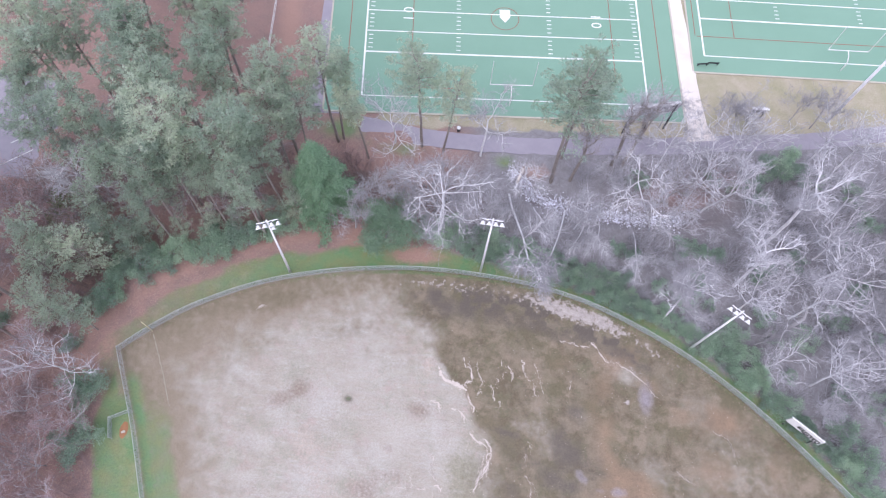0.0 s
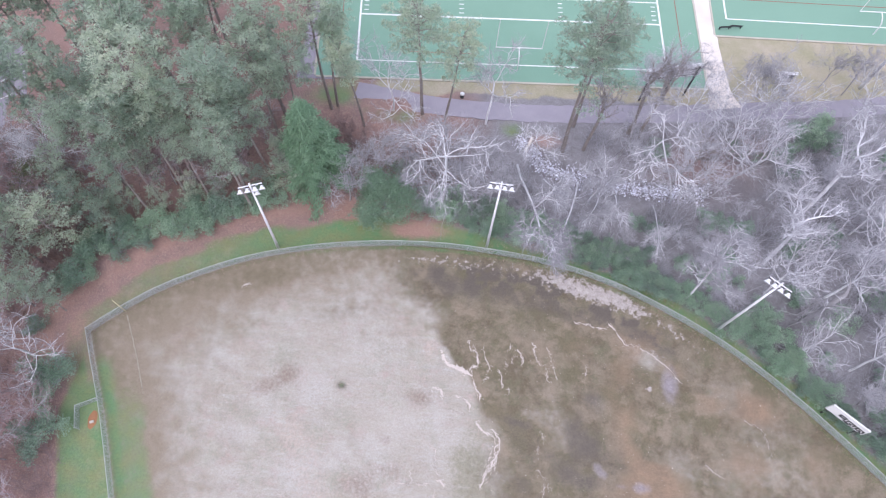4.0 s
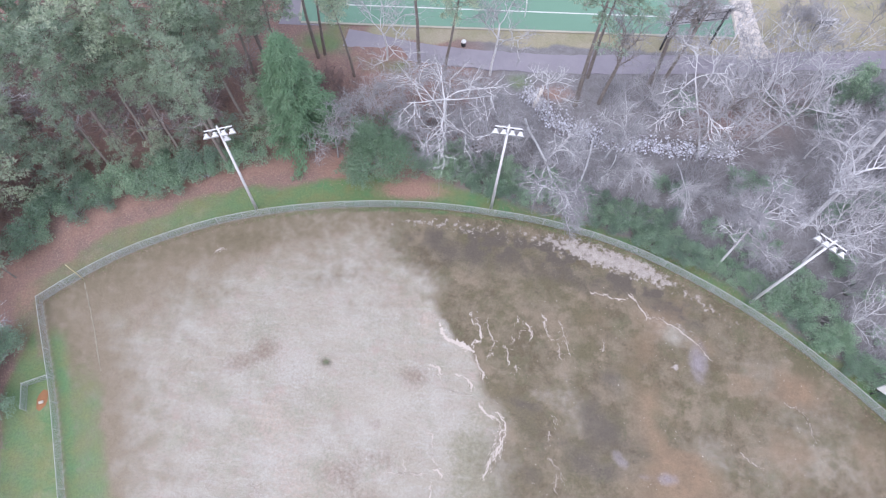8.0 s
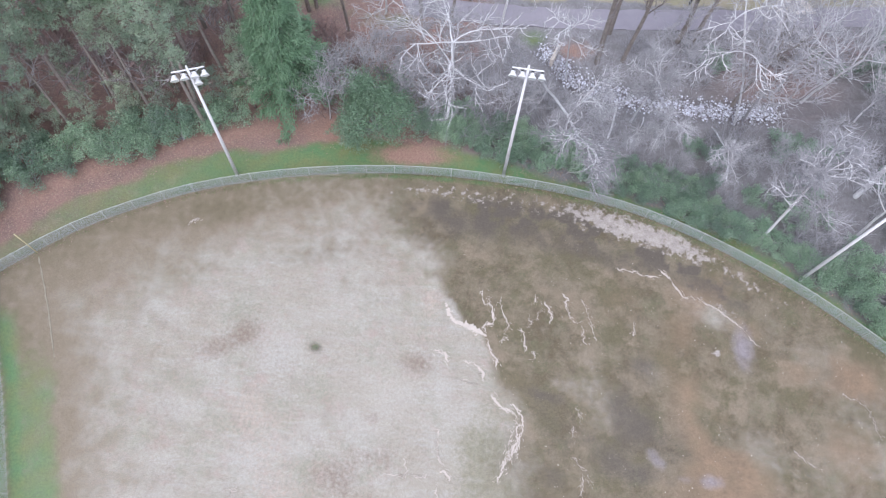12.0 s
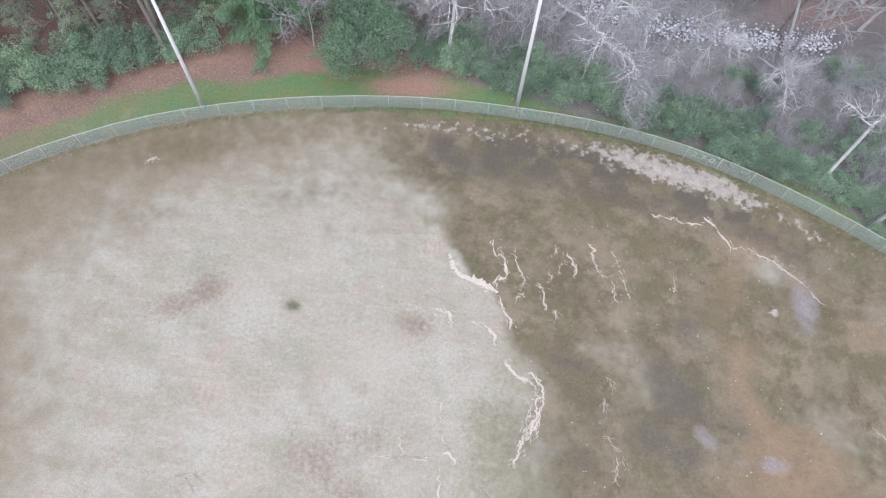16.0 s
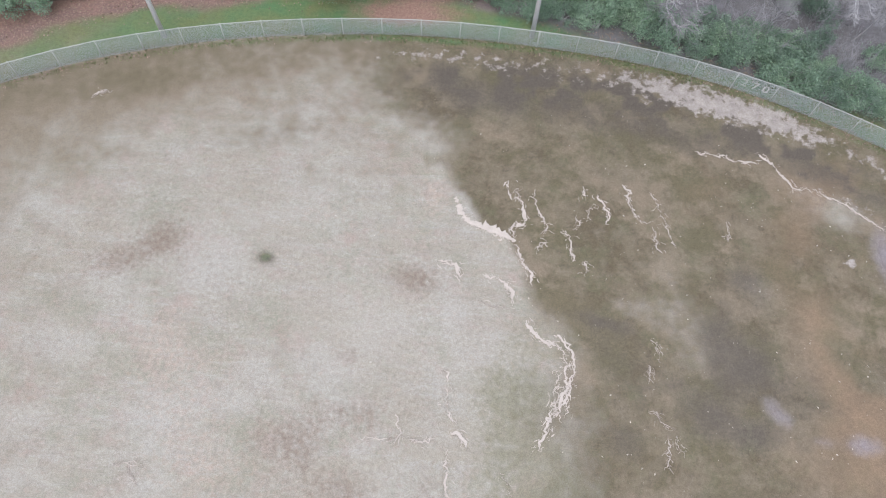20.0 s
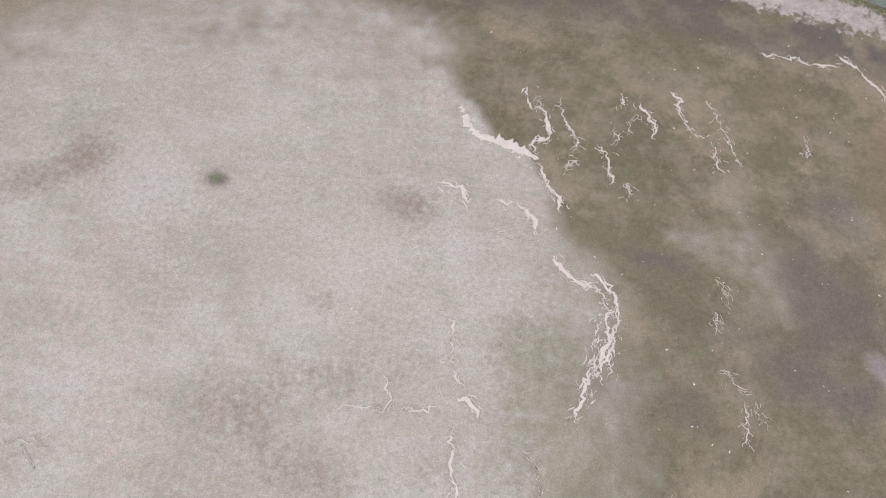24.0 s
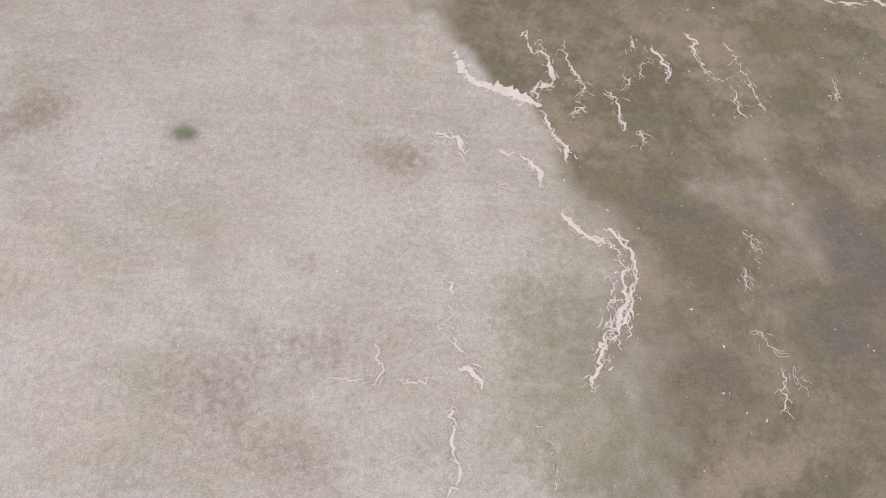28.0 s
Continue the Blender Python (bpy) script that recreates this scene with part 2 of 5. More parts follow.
GROUND = ground_material()
WIRE = chain_link_material()
GALV = surface("galvanised_steel", (0.8, 0.8, 0.84), (0.86, 0.86, 0.9), 1.5, 0.55, 0.0, 0.05)
RAIL = surface("fence_rail_steel", (0.48, 0.51, 0.5), (0.58, 0.6, 0.59), 2.0, 0.5, 0.2, 0.05)
WHITE = surface("white_paint", (0.78, 0.78, 0.78), (0.7, 0.7, 0.69), 2.0, 0.6, 0, 0.05)
LAMP_WHITE = surface("white_enamel", (0.84, 0.84, 0.85), (0.78, 0.78, 0.8), 3.0, 0.4, 0, 0.03)
GLASS = surface("lamp_glass", (0.75, 0.77, 0.8), (0.68, 0.7, 0.74), 5.0, 0.12, 0, 0.0)
DARK = surface("dark_steel", (0.035, 0.035, 0.04), (0.06, 0.06, 0.065), 2.0, 0.6, 0.2, 0.05)
BLACK = surface("black_panel", (0.02, 0.02, 0.025), (0.035, 0.035, 0.04), 2.0, 0.5, 0, 0.05)
YELLOW = surface("cream_yellow_paint", (0.72, 0.66, 0.42), (0.62, 0.57, 0.36), 2.0, 0.6, 0, 0.1)
CHALK = surface("worn_line_chalk", (0.37, 0.335, 0.27), (0.26, 0.235, 0.185), 1.2, 0.95, 0, 0.3)
SILT = surface("pale_dried_silt", (0.635, 0.57, 0.52), (0.53, 0.47, 0.425), 1.5, 0.95, 0, 0.3, 12.0)
ASPHALT = surface("worn_asphalt", (0.29, 0.27, 0.315), (0.35, 0.325, 0.37), 0.4, 0.85, 0, 0.4, 25.0)
CONCRETE = surface("pale_concrete", (0.76, 0.71, 0.67), (0.64, 0.57, 0.51), 0.25, 0.9, 0, 0.2, 12.0)
CURB = surface("turf_edge_concrete", (0.52, 0.49, 0.42), (0.43, 0.4, 0.33), 0.5, 0.9, 0, 0.2)
TURF = surface("synthetic_turf", (0.185, 0.33, 0.245), (0.21, 0.36, 0.272), 0.06, 0.9, 0, 0.3, 14.0)
LINE = surface("white_turf_line", (0.78, 0.8, 0.78), (0.7, 0.73, 0.71), 0.5, 0.85, 0, 0.1)
REDLINE = surface("red_turf_line", (0.3, 0.12, 0.09), (0.25, 0.12, 0.09), 0.5, 0.9, 0, 0.1)
STONE = surface("pale_riprap_stone", (0.5, 0.5, 0.57), (0.72, 0.72, 0.8), 0.8, 0.85, 0, 0.3, 15.0, island=0.5)
BARK_PINE = surface("pine_bark", (0.225, 0.195, 0.18), (0.33, 0.29, 0.27), 2.0, 0.95, 0, 0.6, 12.0)
BARK_PALE = surface("pale_sycamore_bark", (0.77, 0.77, 0.8), (0.61, 0.605, 0.63), 0.8, 0.9, 0, 0.3, 9.0, vary=0.12)
BARK_GREY = surface("grey_bark", (0.44, 0.43, 0.445), (0.34, 0.33, 0.34), 0.8, 0.95, 0, 0.4, 9.0, vary=0.2)
TWIG = surface("bare_twigs", (0.455, 0.45, 0.478), (0.345, 0.338, 0.36), 0.3, 0.95, 0, 0, 5.0, vary=0.2)
TWIG_RED = surface("reddish_twigs", (0.4, 0.3, 0.3), (0.29, 0.205, 0.21), 0.3, 0.95, 0, 0, 5.0, vary=0.2)
# pine needles set far paler than true needles: haze put into the colour
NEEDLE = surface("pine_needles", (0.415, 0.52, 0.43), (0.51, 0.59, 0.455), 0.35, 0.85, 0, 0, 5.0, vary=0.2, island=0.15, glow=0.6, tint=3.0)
CEDAR = surface("cedar_sprays", (0.175, 0.3, 0.19), (0.235, 0.36, 0.24), 0.4, 0.85, 0, 0, 5.0, vary=0.15, island=0.15, glow=0.3)
# privet leaves lifted pale too, with the haze held in their base colour
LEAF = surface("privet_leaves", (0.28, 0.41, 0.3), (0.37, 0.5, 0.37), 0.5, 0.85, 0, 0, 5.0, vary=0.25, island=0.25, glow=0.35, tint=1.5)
HOLLY_LEAF = surface("holly_leaves", (0.2, 0.315, 0.215), (0.27, 0.39, 0.27), 0.5, 0.7, 0, 0, 5.0, island=0.25, glow=0.3)
LEAF_LIGHT = surface("yellow_green_leaves", (0.22, 0.27, 0.14), (0.27, 0.31, 0.18), 0.5, 0.7, 0, 0, 5.0, vary=0.15, island=0.3, glow=0.3)
DEAD_LEAF = surface("dead_leaves", (0.32, 0.22, 0.17), (0.42, 0.33, 0.27), 1.0, 0.9, 0, 0, 5.0, island=0.4)
SCRAP = surface("pale_leaf_scraps", (0.62, 0.58, 0.52), (0.5, 0.45, 0.38), 1.0, 0.9, 0, 0, 5.0, island=0.3)
BLADE = surface("grass_blades", (0.14, 0.2, 0.075), (0.22, 0.25, 0.12), 0.8, 0.8, 0, 0, 5.0, island=0.3, glow=0.25)
ORANGE = surface("orange_clay_dirt", (0.4, 0.2, 0.1), (0.3, 0.15, 0.08), 1.0, 0.95, 0, 0.3)


# ---- building helpers ----
class Geo:
    """Vertices and faces gathered for one mesh."""

    def __init__(self):
        self.v, self.f, self.uv = [], [], []

    def add(self, verts, faces):
        n = len(self.v)
        self.v.extend(tuple(p) for p in verts)
        self.f.extend(tuple(i + n for i in f) for f in faces)
        return self

    def box(self, c, s, turn=None, bevel=0.0):
        """A block with chamfered upright and level edges."""
        hx, hy, hz = (k / 2 for k in s)
        b = min(bevel, hx * 0.5, hy * 0.5, hz * 0.5)
        m = turn or Matrix.Identity(3)
        c = Vector(c)
        if b <= 0:
            vs = [(x * hx, y * hy, z * hz) for z in (-1, 1) for x, y in ((-1, -1), (1, -1), (1, 1), (-1, 1))]
            fs = [(3, 2, 1, 0), (4, 5, 6, 7), (0, 1, 5, 4), (1, 2, 6, 5), (2, 3, 7, 6), (3, 0, 4, 7)]
        else:
            vs, fs = [], []
            for z, k in ((-hz, b), (-hz + b, 0), (hz - b, 0), (hz, b)):
                vs += [(x * (hx - k), y * (hy - k), z) for x, y in ((-1, -1), (1, -1), (1, 1), (-1, 1))]
            for r in range(3):
                fs += [(4 * r + i, 4 * r + (i + 1) % 4, 4 * r + 4 + (i + 1) % 4, 4 * r + 4 + i) for i in range(4)]
            fs += [(3, 2, 1, 0), (12, 13, 14, 15)]
        return self.add([c + m @ Vector(v) for v in vs], fs)

    def tube(self, points, radii, n=6, cap=True):
        """A round bar along points, with a radius at each."""
        pts = [Vector(p) for p in points]
        vs, fs = [], []
        for i, p in enumerate(pts):
            d = (pts[min(i + 1, len(pts) - 1)] - pts[max(i - 1, 0)]).normalized()
            a = d.cross(Vector((0.31, 0.17, 1.0)) if abs(d.z) < 0.95 else Vector((1, 0.2, 0))).normalized()
            b = d.cross(a)
            for k in range(n):
                w = 2 * math.pi * k / n
                vs.append(p + radii[i] * (math.cos(w) * a + math.sin(w) * b))
        for i in range(len(pts) - 1):
            fs += [(n * i + k, n * i + (k + 1) % n, n * i + n + (k + 1) % n, n * i + n + k) for k in range(n)]
        if cap:
            fs += [tuple(range(n - 1, -1, -1)), tuple(n * (len(pts) - 1) + k for k in range(n))]
        return self.add(vs, fs)

    def leaf(self, p, size, rng, flat=0.5):
        """A small folded leaf of two triangles."""
        a = Vector((rng.gauss(0, 1), rng.gauss(0, 1), rng.gauss(0, flat))).normalized() * size
        b = a.cross(Vector((rng.gauss(0, 1), rng.gauss(0, 1), rng.gauss(0, 1)))).normalized() * size * 0.5
        p = Vector(p)
        return self.add((p - a, p + b, p + a, p - b), ((0, 1, 2), (0, 2, 3)))

    def mesh(self, name, mat, smooth=False):
        me = bpy.data.meshes.new(name)
        me.from_pydata(self.v, [], self.f)
        me.materials.append(mat)
        if smooth:
            me.polygons.foreach_set("use_smooth", [True] * len(me.polygons))
        return me


def part(name, geo, mat, parent=None, label="", smooth=False):
    """One mesh object, under a thing or a part where one is given."""
    ob = new(name, geo.mesh(name, mat, smooth) if isinstance(geo, Geo) else geo)
    if parent:
        ob.parent = parent
    return tagged(ob, label)


def thing(name, label, category, m=None, group="", kind=""):
    ob = new(name)
    ob.empty_display_size = 0.3
    if m is not None:
        ob.matrix_basis = m
    return tagged(ob, label, category, group, kind)


def text_mesh(words, size, mat, depth=0.01):
    cu = bpy.data.curves.new("lettering", "FONT")
    cu.body, cu.size, cu.extrude, cu.align_x, cu.align_y = words, size, depth, "CENTER", "CENTER"
    tmp = bpy.data.objects.new("lettering", cu)
    me = bpy.data.meshes.new_from_object(tmp)
    bpy.data.objects.remove(tmp)
    me.materials.clear()
    me.materials.append(mat)
    return me


def spline(points, step=1.0):
    """A smooth line through a few plan points, at even steps."""
    pts = [Vector((*p, 0)) if len(p) == 2 else Vector(p) for p in points]
    pts = [2 * pts[0] - pts[1]] + pts + [2 * pts[-1] - pts[-2]]
    fine = []
    for i in range(1, len(pts) - 2):
        a, b, c, d = pts[i - 1 : i + 3]
        for k in range(24):
            t = k / 24
            fine.append(0.5 * (2 * b + (c - a) * t + (2 * a - 5 * b + 4 * c - d) * t * t + (3 * b - a - 3 * c + d) * t ** 3))
    fine.append(pts[-2])
    out, left = [fine[0]], step
    for a, b in zip(fine, fine[1:]):
        gap = (b - a).length
        while gap >= left > 0:
            a = a + (b - a) * (left / gap)
            gap -= left
            out.append(a)
            left = step
        left -= gap
    if (out[-1] - fine[-1]).length > step * 0.4:
        out.append(fine[-1])
    return out


def ribbon(points, width, z, thick, wobble=0.0, rng=None):
    """A slab along a plan line; width may be a number or one number a point."""
    g, n = Geo(), len(points)
    ws = width if isinstance(width, list) else [width] * n
    vs = []
    for i, p in enumerate(points):
        d = (points[min(i + 1, n - 1)] - points[max(i - 1, 0)]).normalized()
        s = Vector((-d.y, d.x, 0))
        for side in (1, -1):
            w = ws[i] / 2 + (rng.gauss(0, wobble) if rng else 0)
            q = p + s * side * w
            top = z + (rng.uniform(0, 0.005) if rng and wobble else 0)
            vs += [(q.x, q.y, top), (q.x, q.y, z - thick)]
    fs = []
    for i in range(n - 1):
        a, b = 4 * i, 4 * i + 4
        fs += [(a, a + 2, b + 2, b), (a + 2, a + 3, b + 3, b + 2), (a + 1, a, b, b + 1)]
    return g.add(vs, fs)


# ---- plan of the ball field ----
FENCE_H = 1.75
ARC = spline([(-44.5, 16.1), (-41.8, 18.6), (-38.3, 21.45), (-34.7, 23.8), (-27.2, 27.5), (-18.8, 30.1), (-10.2, 31.65), (-1.9, 32.3),
              (5.8, 32.1), (14.2, 31.2), (22.6, 29.1), (31.2, 25.4), (38.9, 21.0), (46.5, 15.3), (53.6, 8.9), (61.0, 1.6), (66.0, -4.0)], 3.05)
SIDE = spline([(-44.5, 16.1), (-43.2, 13.2), (-41.8, 10.2), (-39.5, 5.1), (-36.5, -2.5), (-33.0, -11.5)], 3.05)
FIELD = [(p.x, p.y) for p in reversed(SIDE)] + [(p.x, p.y) for p in ARC[1:]] + [(66.0, -70.0), (-10.0, -70.0)]


# ---- ground ----
def lattice_noise(x, y, size, seed):
    """Smooth value noise over the plan."""
    g = np.random.RandomState(seed).rand(256, 256)
    u, v = x / size, y / size
    i, j = np.floor(u).astype(int), np.floor(v).astype(int)
    a, b = u - i, v - j
    a, b = a * a * (3 - 2 * a), b * b * (3 - 2 * b)
    i, j = i % 256, j % 256
    i1, j1 = (i + 1) % 256, (j + 1) % 256
    return (g[i, j] * (1 - a) + g[i1, j] * a) * (1 - b) + (g[i, j1] * (1 - a) + g[i1, j1] * a) * b


def fractal(x, y, size, seed):
    return sum(lattice_noise(x, y, size / 2 ** k, seed + k) / 2 ** (k + 1) for k in range(4)) / 0.9375


def step(a, b, v):
    t = np.clip((v - a) / (b - a), 0, 1)
    return t * t * (3 - 2 * t)


def inside_depth(x, y, poly):
    """Metres inside (plus) or outside (minus) a plan outline."""
    best, inside = np.full(x.shape, 1e9), np.zeros(x.shape, bool)
    for (ax, ay), (bx, by) in zip(poly, poly[1:] + poly[:1]):
        dx, dy = bx - ax, by - ay
        t = np.clip(((x - ax) * dx + (y - ay) * dy) / (dx * dx + dy * dy), 0, 1)
        best = np.minimum(best, np.hypot(x - ax - t * dx, y - ay - t * dy))
        if ay != by:
            inside ^= ((ay > y) != (by > y)) & (x < dx * (y - ay) / (by - ay) + ax)
    return np.where(inside, best, -best)


def spot(x, y, cx, cy, rx, ry, turn=0.0):
    c, s = math.cos(radians(turn)), math.sin(radians(turn))
    u, v = (x - cx) * c + (y - cy) * s, (y - cy) * c - (x - cx) * s
    return np.exp(-((u / rx) ** 2 + (v / ry) ** 2))


CREEK = spline([(4.0, 51.5), (9.0, 51.2), (11.6, 49.6), (13.8, 46.8), (18.6, 45.5), (24.9, 44.8), (30.3, 44.6), (36.6, 45.0), (43.0, 46.8), (52.0, 47.0), (70.0, 50.0)], 1.0)


def build_ground():
    xs = np.concatenate([-np.geomspace(2500, 120, 16), np.arange(-110, -62, 1.6), np.arange(-62, 70, 0.3), np.arange(70, 112, 1.6), np.geomspace(120, 2500, 16)])
    ys = np.concatenate([-np.geomspace(2500, 40, 16), np.arange(-30, -10, 1.5), np.arange(-10, 40, 0.3), np.arange(40, 72, 0.7), np.arange(72, 130, 2.0), np.geomspace(135, 2500, 16)])
    nx, ny = len(xs), len(ys)
    X, Y = [a.ravel() for a in np.meshgrid(xs, ys)]
    d = inside_depth(X, Y, FIELD)
    n1, n2, n3 = fractal(X, Y, 9, 11), fractal(X, Y, 3.5, 31), fractal(X, Y, 1.2, 51)
    field = step(-0.15, 0.15, d)
    edge = np.interp(Y, [-5, 0, 3.5, 6, 8.7, 11.5, 14.8, 15.7, 17.4, 19.8, 22.4, 25, 33], [8.0, 8.2, 8.2, 8.2, 8.0, 6.6, 5.0, 2.9, 1.5, 0.4, 0.2, -2.0, -8])
    soft = np.interp(Y, [-5, 5, 8, 12, 15, 20, 26], [11, 9, 6, 3.0, 1.1, 4.0, 11])
    damp = step(-0.5, 0.5, (X - edge + (n2 - 0.5) * 3) / soft)
    damp *= 1 - 0.2 * step(12.5, 8.5, Y) * (1 - step(0.5, 5, X - edge + (n1 - 0.5) * 6))
    damp *= 1 - 0.75 * np.clip(0.6 * spot(X, Y, 36, 18, 9, 3.0, -38) + 0.35 * spot(X, Y, 33, 7, 4, 5) + spot(X, Y, 27, 19.5, 3.2, 1.6, -30) + 0.5 * spot(X, Y, 46, 8, 8, 4, -40) + 0.45 * spot(X, Y, 15.9, 10.8, 2.8, 1.5) + 0.4 * spot(X, Y, 15.2, 13.7, 1.9, 1.2) + 0.5 * spot(X, Y, 17.0, 8.0, 2.4, 1.8) + 0.35 * spot(X, Y, 12.6, 10.6, 1.6, 1.0) + 0.3 * spot(X, Y, 30.5, 6.0, 2.5, 3.0) + 0.4 * spot(X, Y, 40, 5, 5, 4), 0, 1) * step(0.3, 0.6, n1 + 0.15)
    damp = np.clip(damp + 0.2 * spot(X, Y, 6, 3, 4, 6) * (0.2 + 1.6 * n2)
                   + 0.35 * spot(X, Y, -26, 18, 6, 2.2, 20) + 0.4 * spot(X, Y, -13, 22, 5, 2, 10) + 0.35 * spot(X, Y, -5, 26, 5, 3) + 0.3 * spot(X, Y, -17.8, 9.8, 1.0, 0.7) + 0.25 * spot(X, Y, -9, 6, 3, 2), 0, 1)
    olive = (0.55 * spot(X, Y, 8.0, 10.6, 2.0, 1.0, -35) + 0.55 * spot(X, Y, 11.5, 8.6, 2.4, 1.2, -25) + 0.6 * spot(X, Y, 12.5, 1.5, 2, 2) + 0.6 * step(7.0, 0.3, d + (n1 - 0.5) * 5) * step(14, -10, X) + 0.3 * spot(X, Y, -24, 25.4, 4, 1.4, 20) + 0.55 * step(0.5, 0.75, n1) * damp * 0.8
             + 0.4 * spot(X, Y, 4.5, 18, 2, 2) + 0.5 * spot(X, Y, -5, 20, 4, 3) * step(0.45, 0.7, n2)) * field
    wet = (0.62 * spot(X, Y, 4.0, 26.6, 8.0, 2.2, -4) + 0.6 * spot(X, Y, 17, 24.4, 9, 1.7, -14) + 0.45 * spot(X, Y, 29, 21.4, 6, 1.4, -32) + 0.22 * spot(X, Y, 20.6, 10.5, 2.4, 4.5) + 0.35 * spot(X, Y, 15, 28.4, 12, 1.6, -12)
           + 0.4 * spot(X, Y, 13, 6.0, 5, 1.6, -25) + 0.4 * spot(X, Y, 23, 5.5, 3.0, 3.0) + 0.3 * spot(X, Y, 40, 14, 8, 2.0, -42)
           + 0.15 * spot(X, Y, 11.2, 8.8, 2.2, 1.3, -25) + 0.55 * spot(X, Y, 12.2, 2.2, 2.0, 1.5) + 0.5 * spot(X, Y, 17.2, 4.0, 1.6, 1.6) + 0.55 * spot(X, Y, 20.0, 3.0, 1.6, 1.3) + 0.5 * spot(X, Y, 20.4, 13.4, 1.8, 1.2) + 0.45 * spot(X, Y, 11.4, 9.4, 2.6, 0.6, -14) + 0.4 * spot(X, Y, 20.0, 7.0, 1.5, 1.5) + 0.5 * spot(X, Y, 18.2, 8.5, 1.6, 3.0)  + 0.4 * spot(X, Y, 16.8, -1.8, 2.5, 2.0) + 0.75 * spot(X, Y, -11.4, 12.1, 0.62, 0.52)) * field * (0.35 + 1.2 * n1)
    wet = wet + 0.8 * np.exp(-((d - 3.6) / 1.7) ** 2) * np.interp(X, [-6, 0, 8, 26, 34], [0, 0.8, 1, 0.9, 0]) * step(0.42, 0.62, n3) * field
    along = np.interp(X, [-12, -3, 3, 11, 14, 18, 25, 28, 34, 44], [0, 0.52, 0.56, 0.52, 0.78, 1.0, 0.98, 0.62, 0.5, 0.0])
    off = np.interp(X, [-3, 6, 14, 20, 25, 34], [1.9, 2.0, 1.9, 2.0, 1.5, 1.9])
    sand = along * np.exp(-((d - off) / np.interp(X, [0, 12, 18, 24, 34], [1.4, 1.6, 1.9, 1.7, 1.3])) ** 2) * field
    sand = np.clip(sand - 0.12 + 0.55 * spot(X, Y, 29.3, 19.6, 3.2, 0.8, -33) + 0.85 * spot(X, Y, 27.9, 15.1, 0.75, 0.75), 0, 1)
    # puddles: mask for the painted lilac sheen and for smoother wet soil
    pool_sheen = np.clip(spot(X, Y, 30.6, 16.0, 1.3, 2.8) + 0.9 * spot(X, Y, 21.4, 4.5, 1.3, 0.8, -40) + 0.9 * spot(X, Y, 26.5, 2.9, 1.4, 0.9) + 0.5 * spot(X, Y, 23.9, 2.9, 0.9, 0.6) + 0.4 * spot(X, Y, 21.5, 12.8, 1.8, 1.8), 0, 1) * field
    tan = np.clip(0.75 * step(12, 0.5, d + (n1 - 0.5) * 8) + 0.35 * step(-14, -32, X + (n1 - 0.5) * 12) + 0.3 * spot(X, Y, -6, 21, 8, 4), 0, 1) * field
    rust = 1.25 * np.clip(0.95 * spot(X, Y, 27.5, 9.0, 4.4, 8.5, 8) + 0.5 * spot(X, Y, 20, 19.5, 10, 4) + 0.85 * spot(X, Y, 39, 15, 13, 4.0, -40) + 0.5 * spot(X, Y, 38, 6, 8, 5) + 0.4 * spot(X, Y, 25, 1.5, 6, 3), 0, 1) * field * step(0.3, 0.62, n1 * 0.6 + n2 * 0.4)
    ash = step(-3, 6, X + (n1 - 0.5) * 8) * (1 - 0.7 * spot(X, Y, 37, 49, 7, 4))
    blush = np.clip(0.8 * spot(X, Y, -0.7, 18.0, 1.5, 2.8, 10) + 0.6 * spot(X, Y, -15, 3, 5, 4) + 0.6 * spot(X, Y, -8, 16, 5, 2) + 0.6 * spot(X, Y, -12, -2, 5, 3) + 0.5 * spot(X, Y, -17, 7, 3, 3) + 0.5 * spot(X, Y, -1, 1, 4, 1.4) + 0.4 * spot(X, Y, 1, 11, 3, 3), 0, 1) * field
    smudge = np.clip(0.55 * spot(X, Y, -20.8, 11.2, 3.4, 1.3, 25) + 0.65 * spot(X, Y, -18.4, 13.2, 1.4, 1.3) + 0.95 * spot(X, Y, -1.6, 11.4, 2.2, 1.3, -8) + 0.65 * spot(X, Y, -3.9, 2.2, 1.9, 1.1) + 0.6 * spot(X, Y, -5.0, 5.9, 0.9, 0.7)  + 0.5 * spot(X, Y, -4.5, -2.0, 2.2, 1.3) + 0.45 * spot(X, Y, -9, 0.5, 2, 1.4) + 0.5 * spot(X, Y, 0.4, -1.6, 1.2, 1.0)
                     + 0.3 * step(0.5, 0.75, n2) * step(9, 2, Y) + 0.25 * step(0.5, 0.75, n1), 0, 1) * field
    bleach = np.clip(0.7 * spot(X, Y, -4.5, 8.5, 6, 4.5) + 0.5 * spot(X, Y, -12, 15, 6, 3, 15) + 0.5 * spot(X, Y, 3, 3, 3, 6), 0, 1) * field
    moss = np.clip(0.5 * spot(X, Y, 6.4, 5.0, 2.6, 4.5) + 0.32 * spot(X, Y, 4.2, 4.2, 2.8, 2.6) + 0.5 * spot(X, Y, 5.4, 7.0, 1.6, 2.2) + 0.7 * spot(X, Y, 7.5, -2.5, 3.5, 2.5) + 0.45 * spot(X, Y, 0.2, -1.0, 1.8, 1.2) + 0.4 * spot(X, Y, 5.4, 4.4, 3.0, 3.6) + 0.45 * spot(X, Y, 5.0, -0.4, 3.2, 3.0) + 0.45 * spot(X, Y, -11, -1.5, 3, 2) + 0.6 * spot(X, Y, 8, -1, 3, 2.4) + 0.4 * spot(X, Y, -4.5, 17.5, 3, 2) + 0.5 * spot(X, Y, 9.4, 9, 2, 2), 0, 1) * field * (0.4 + 1.2 * n2)
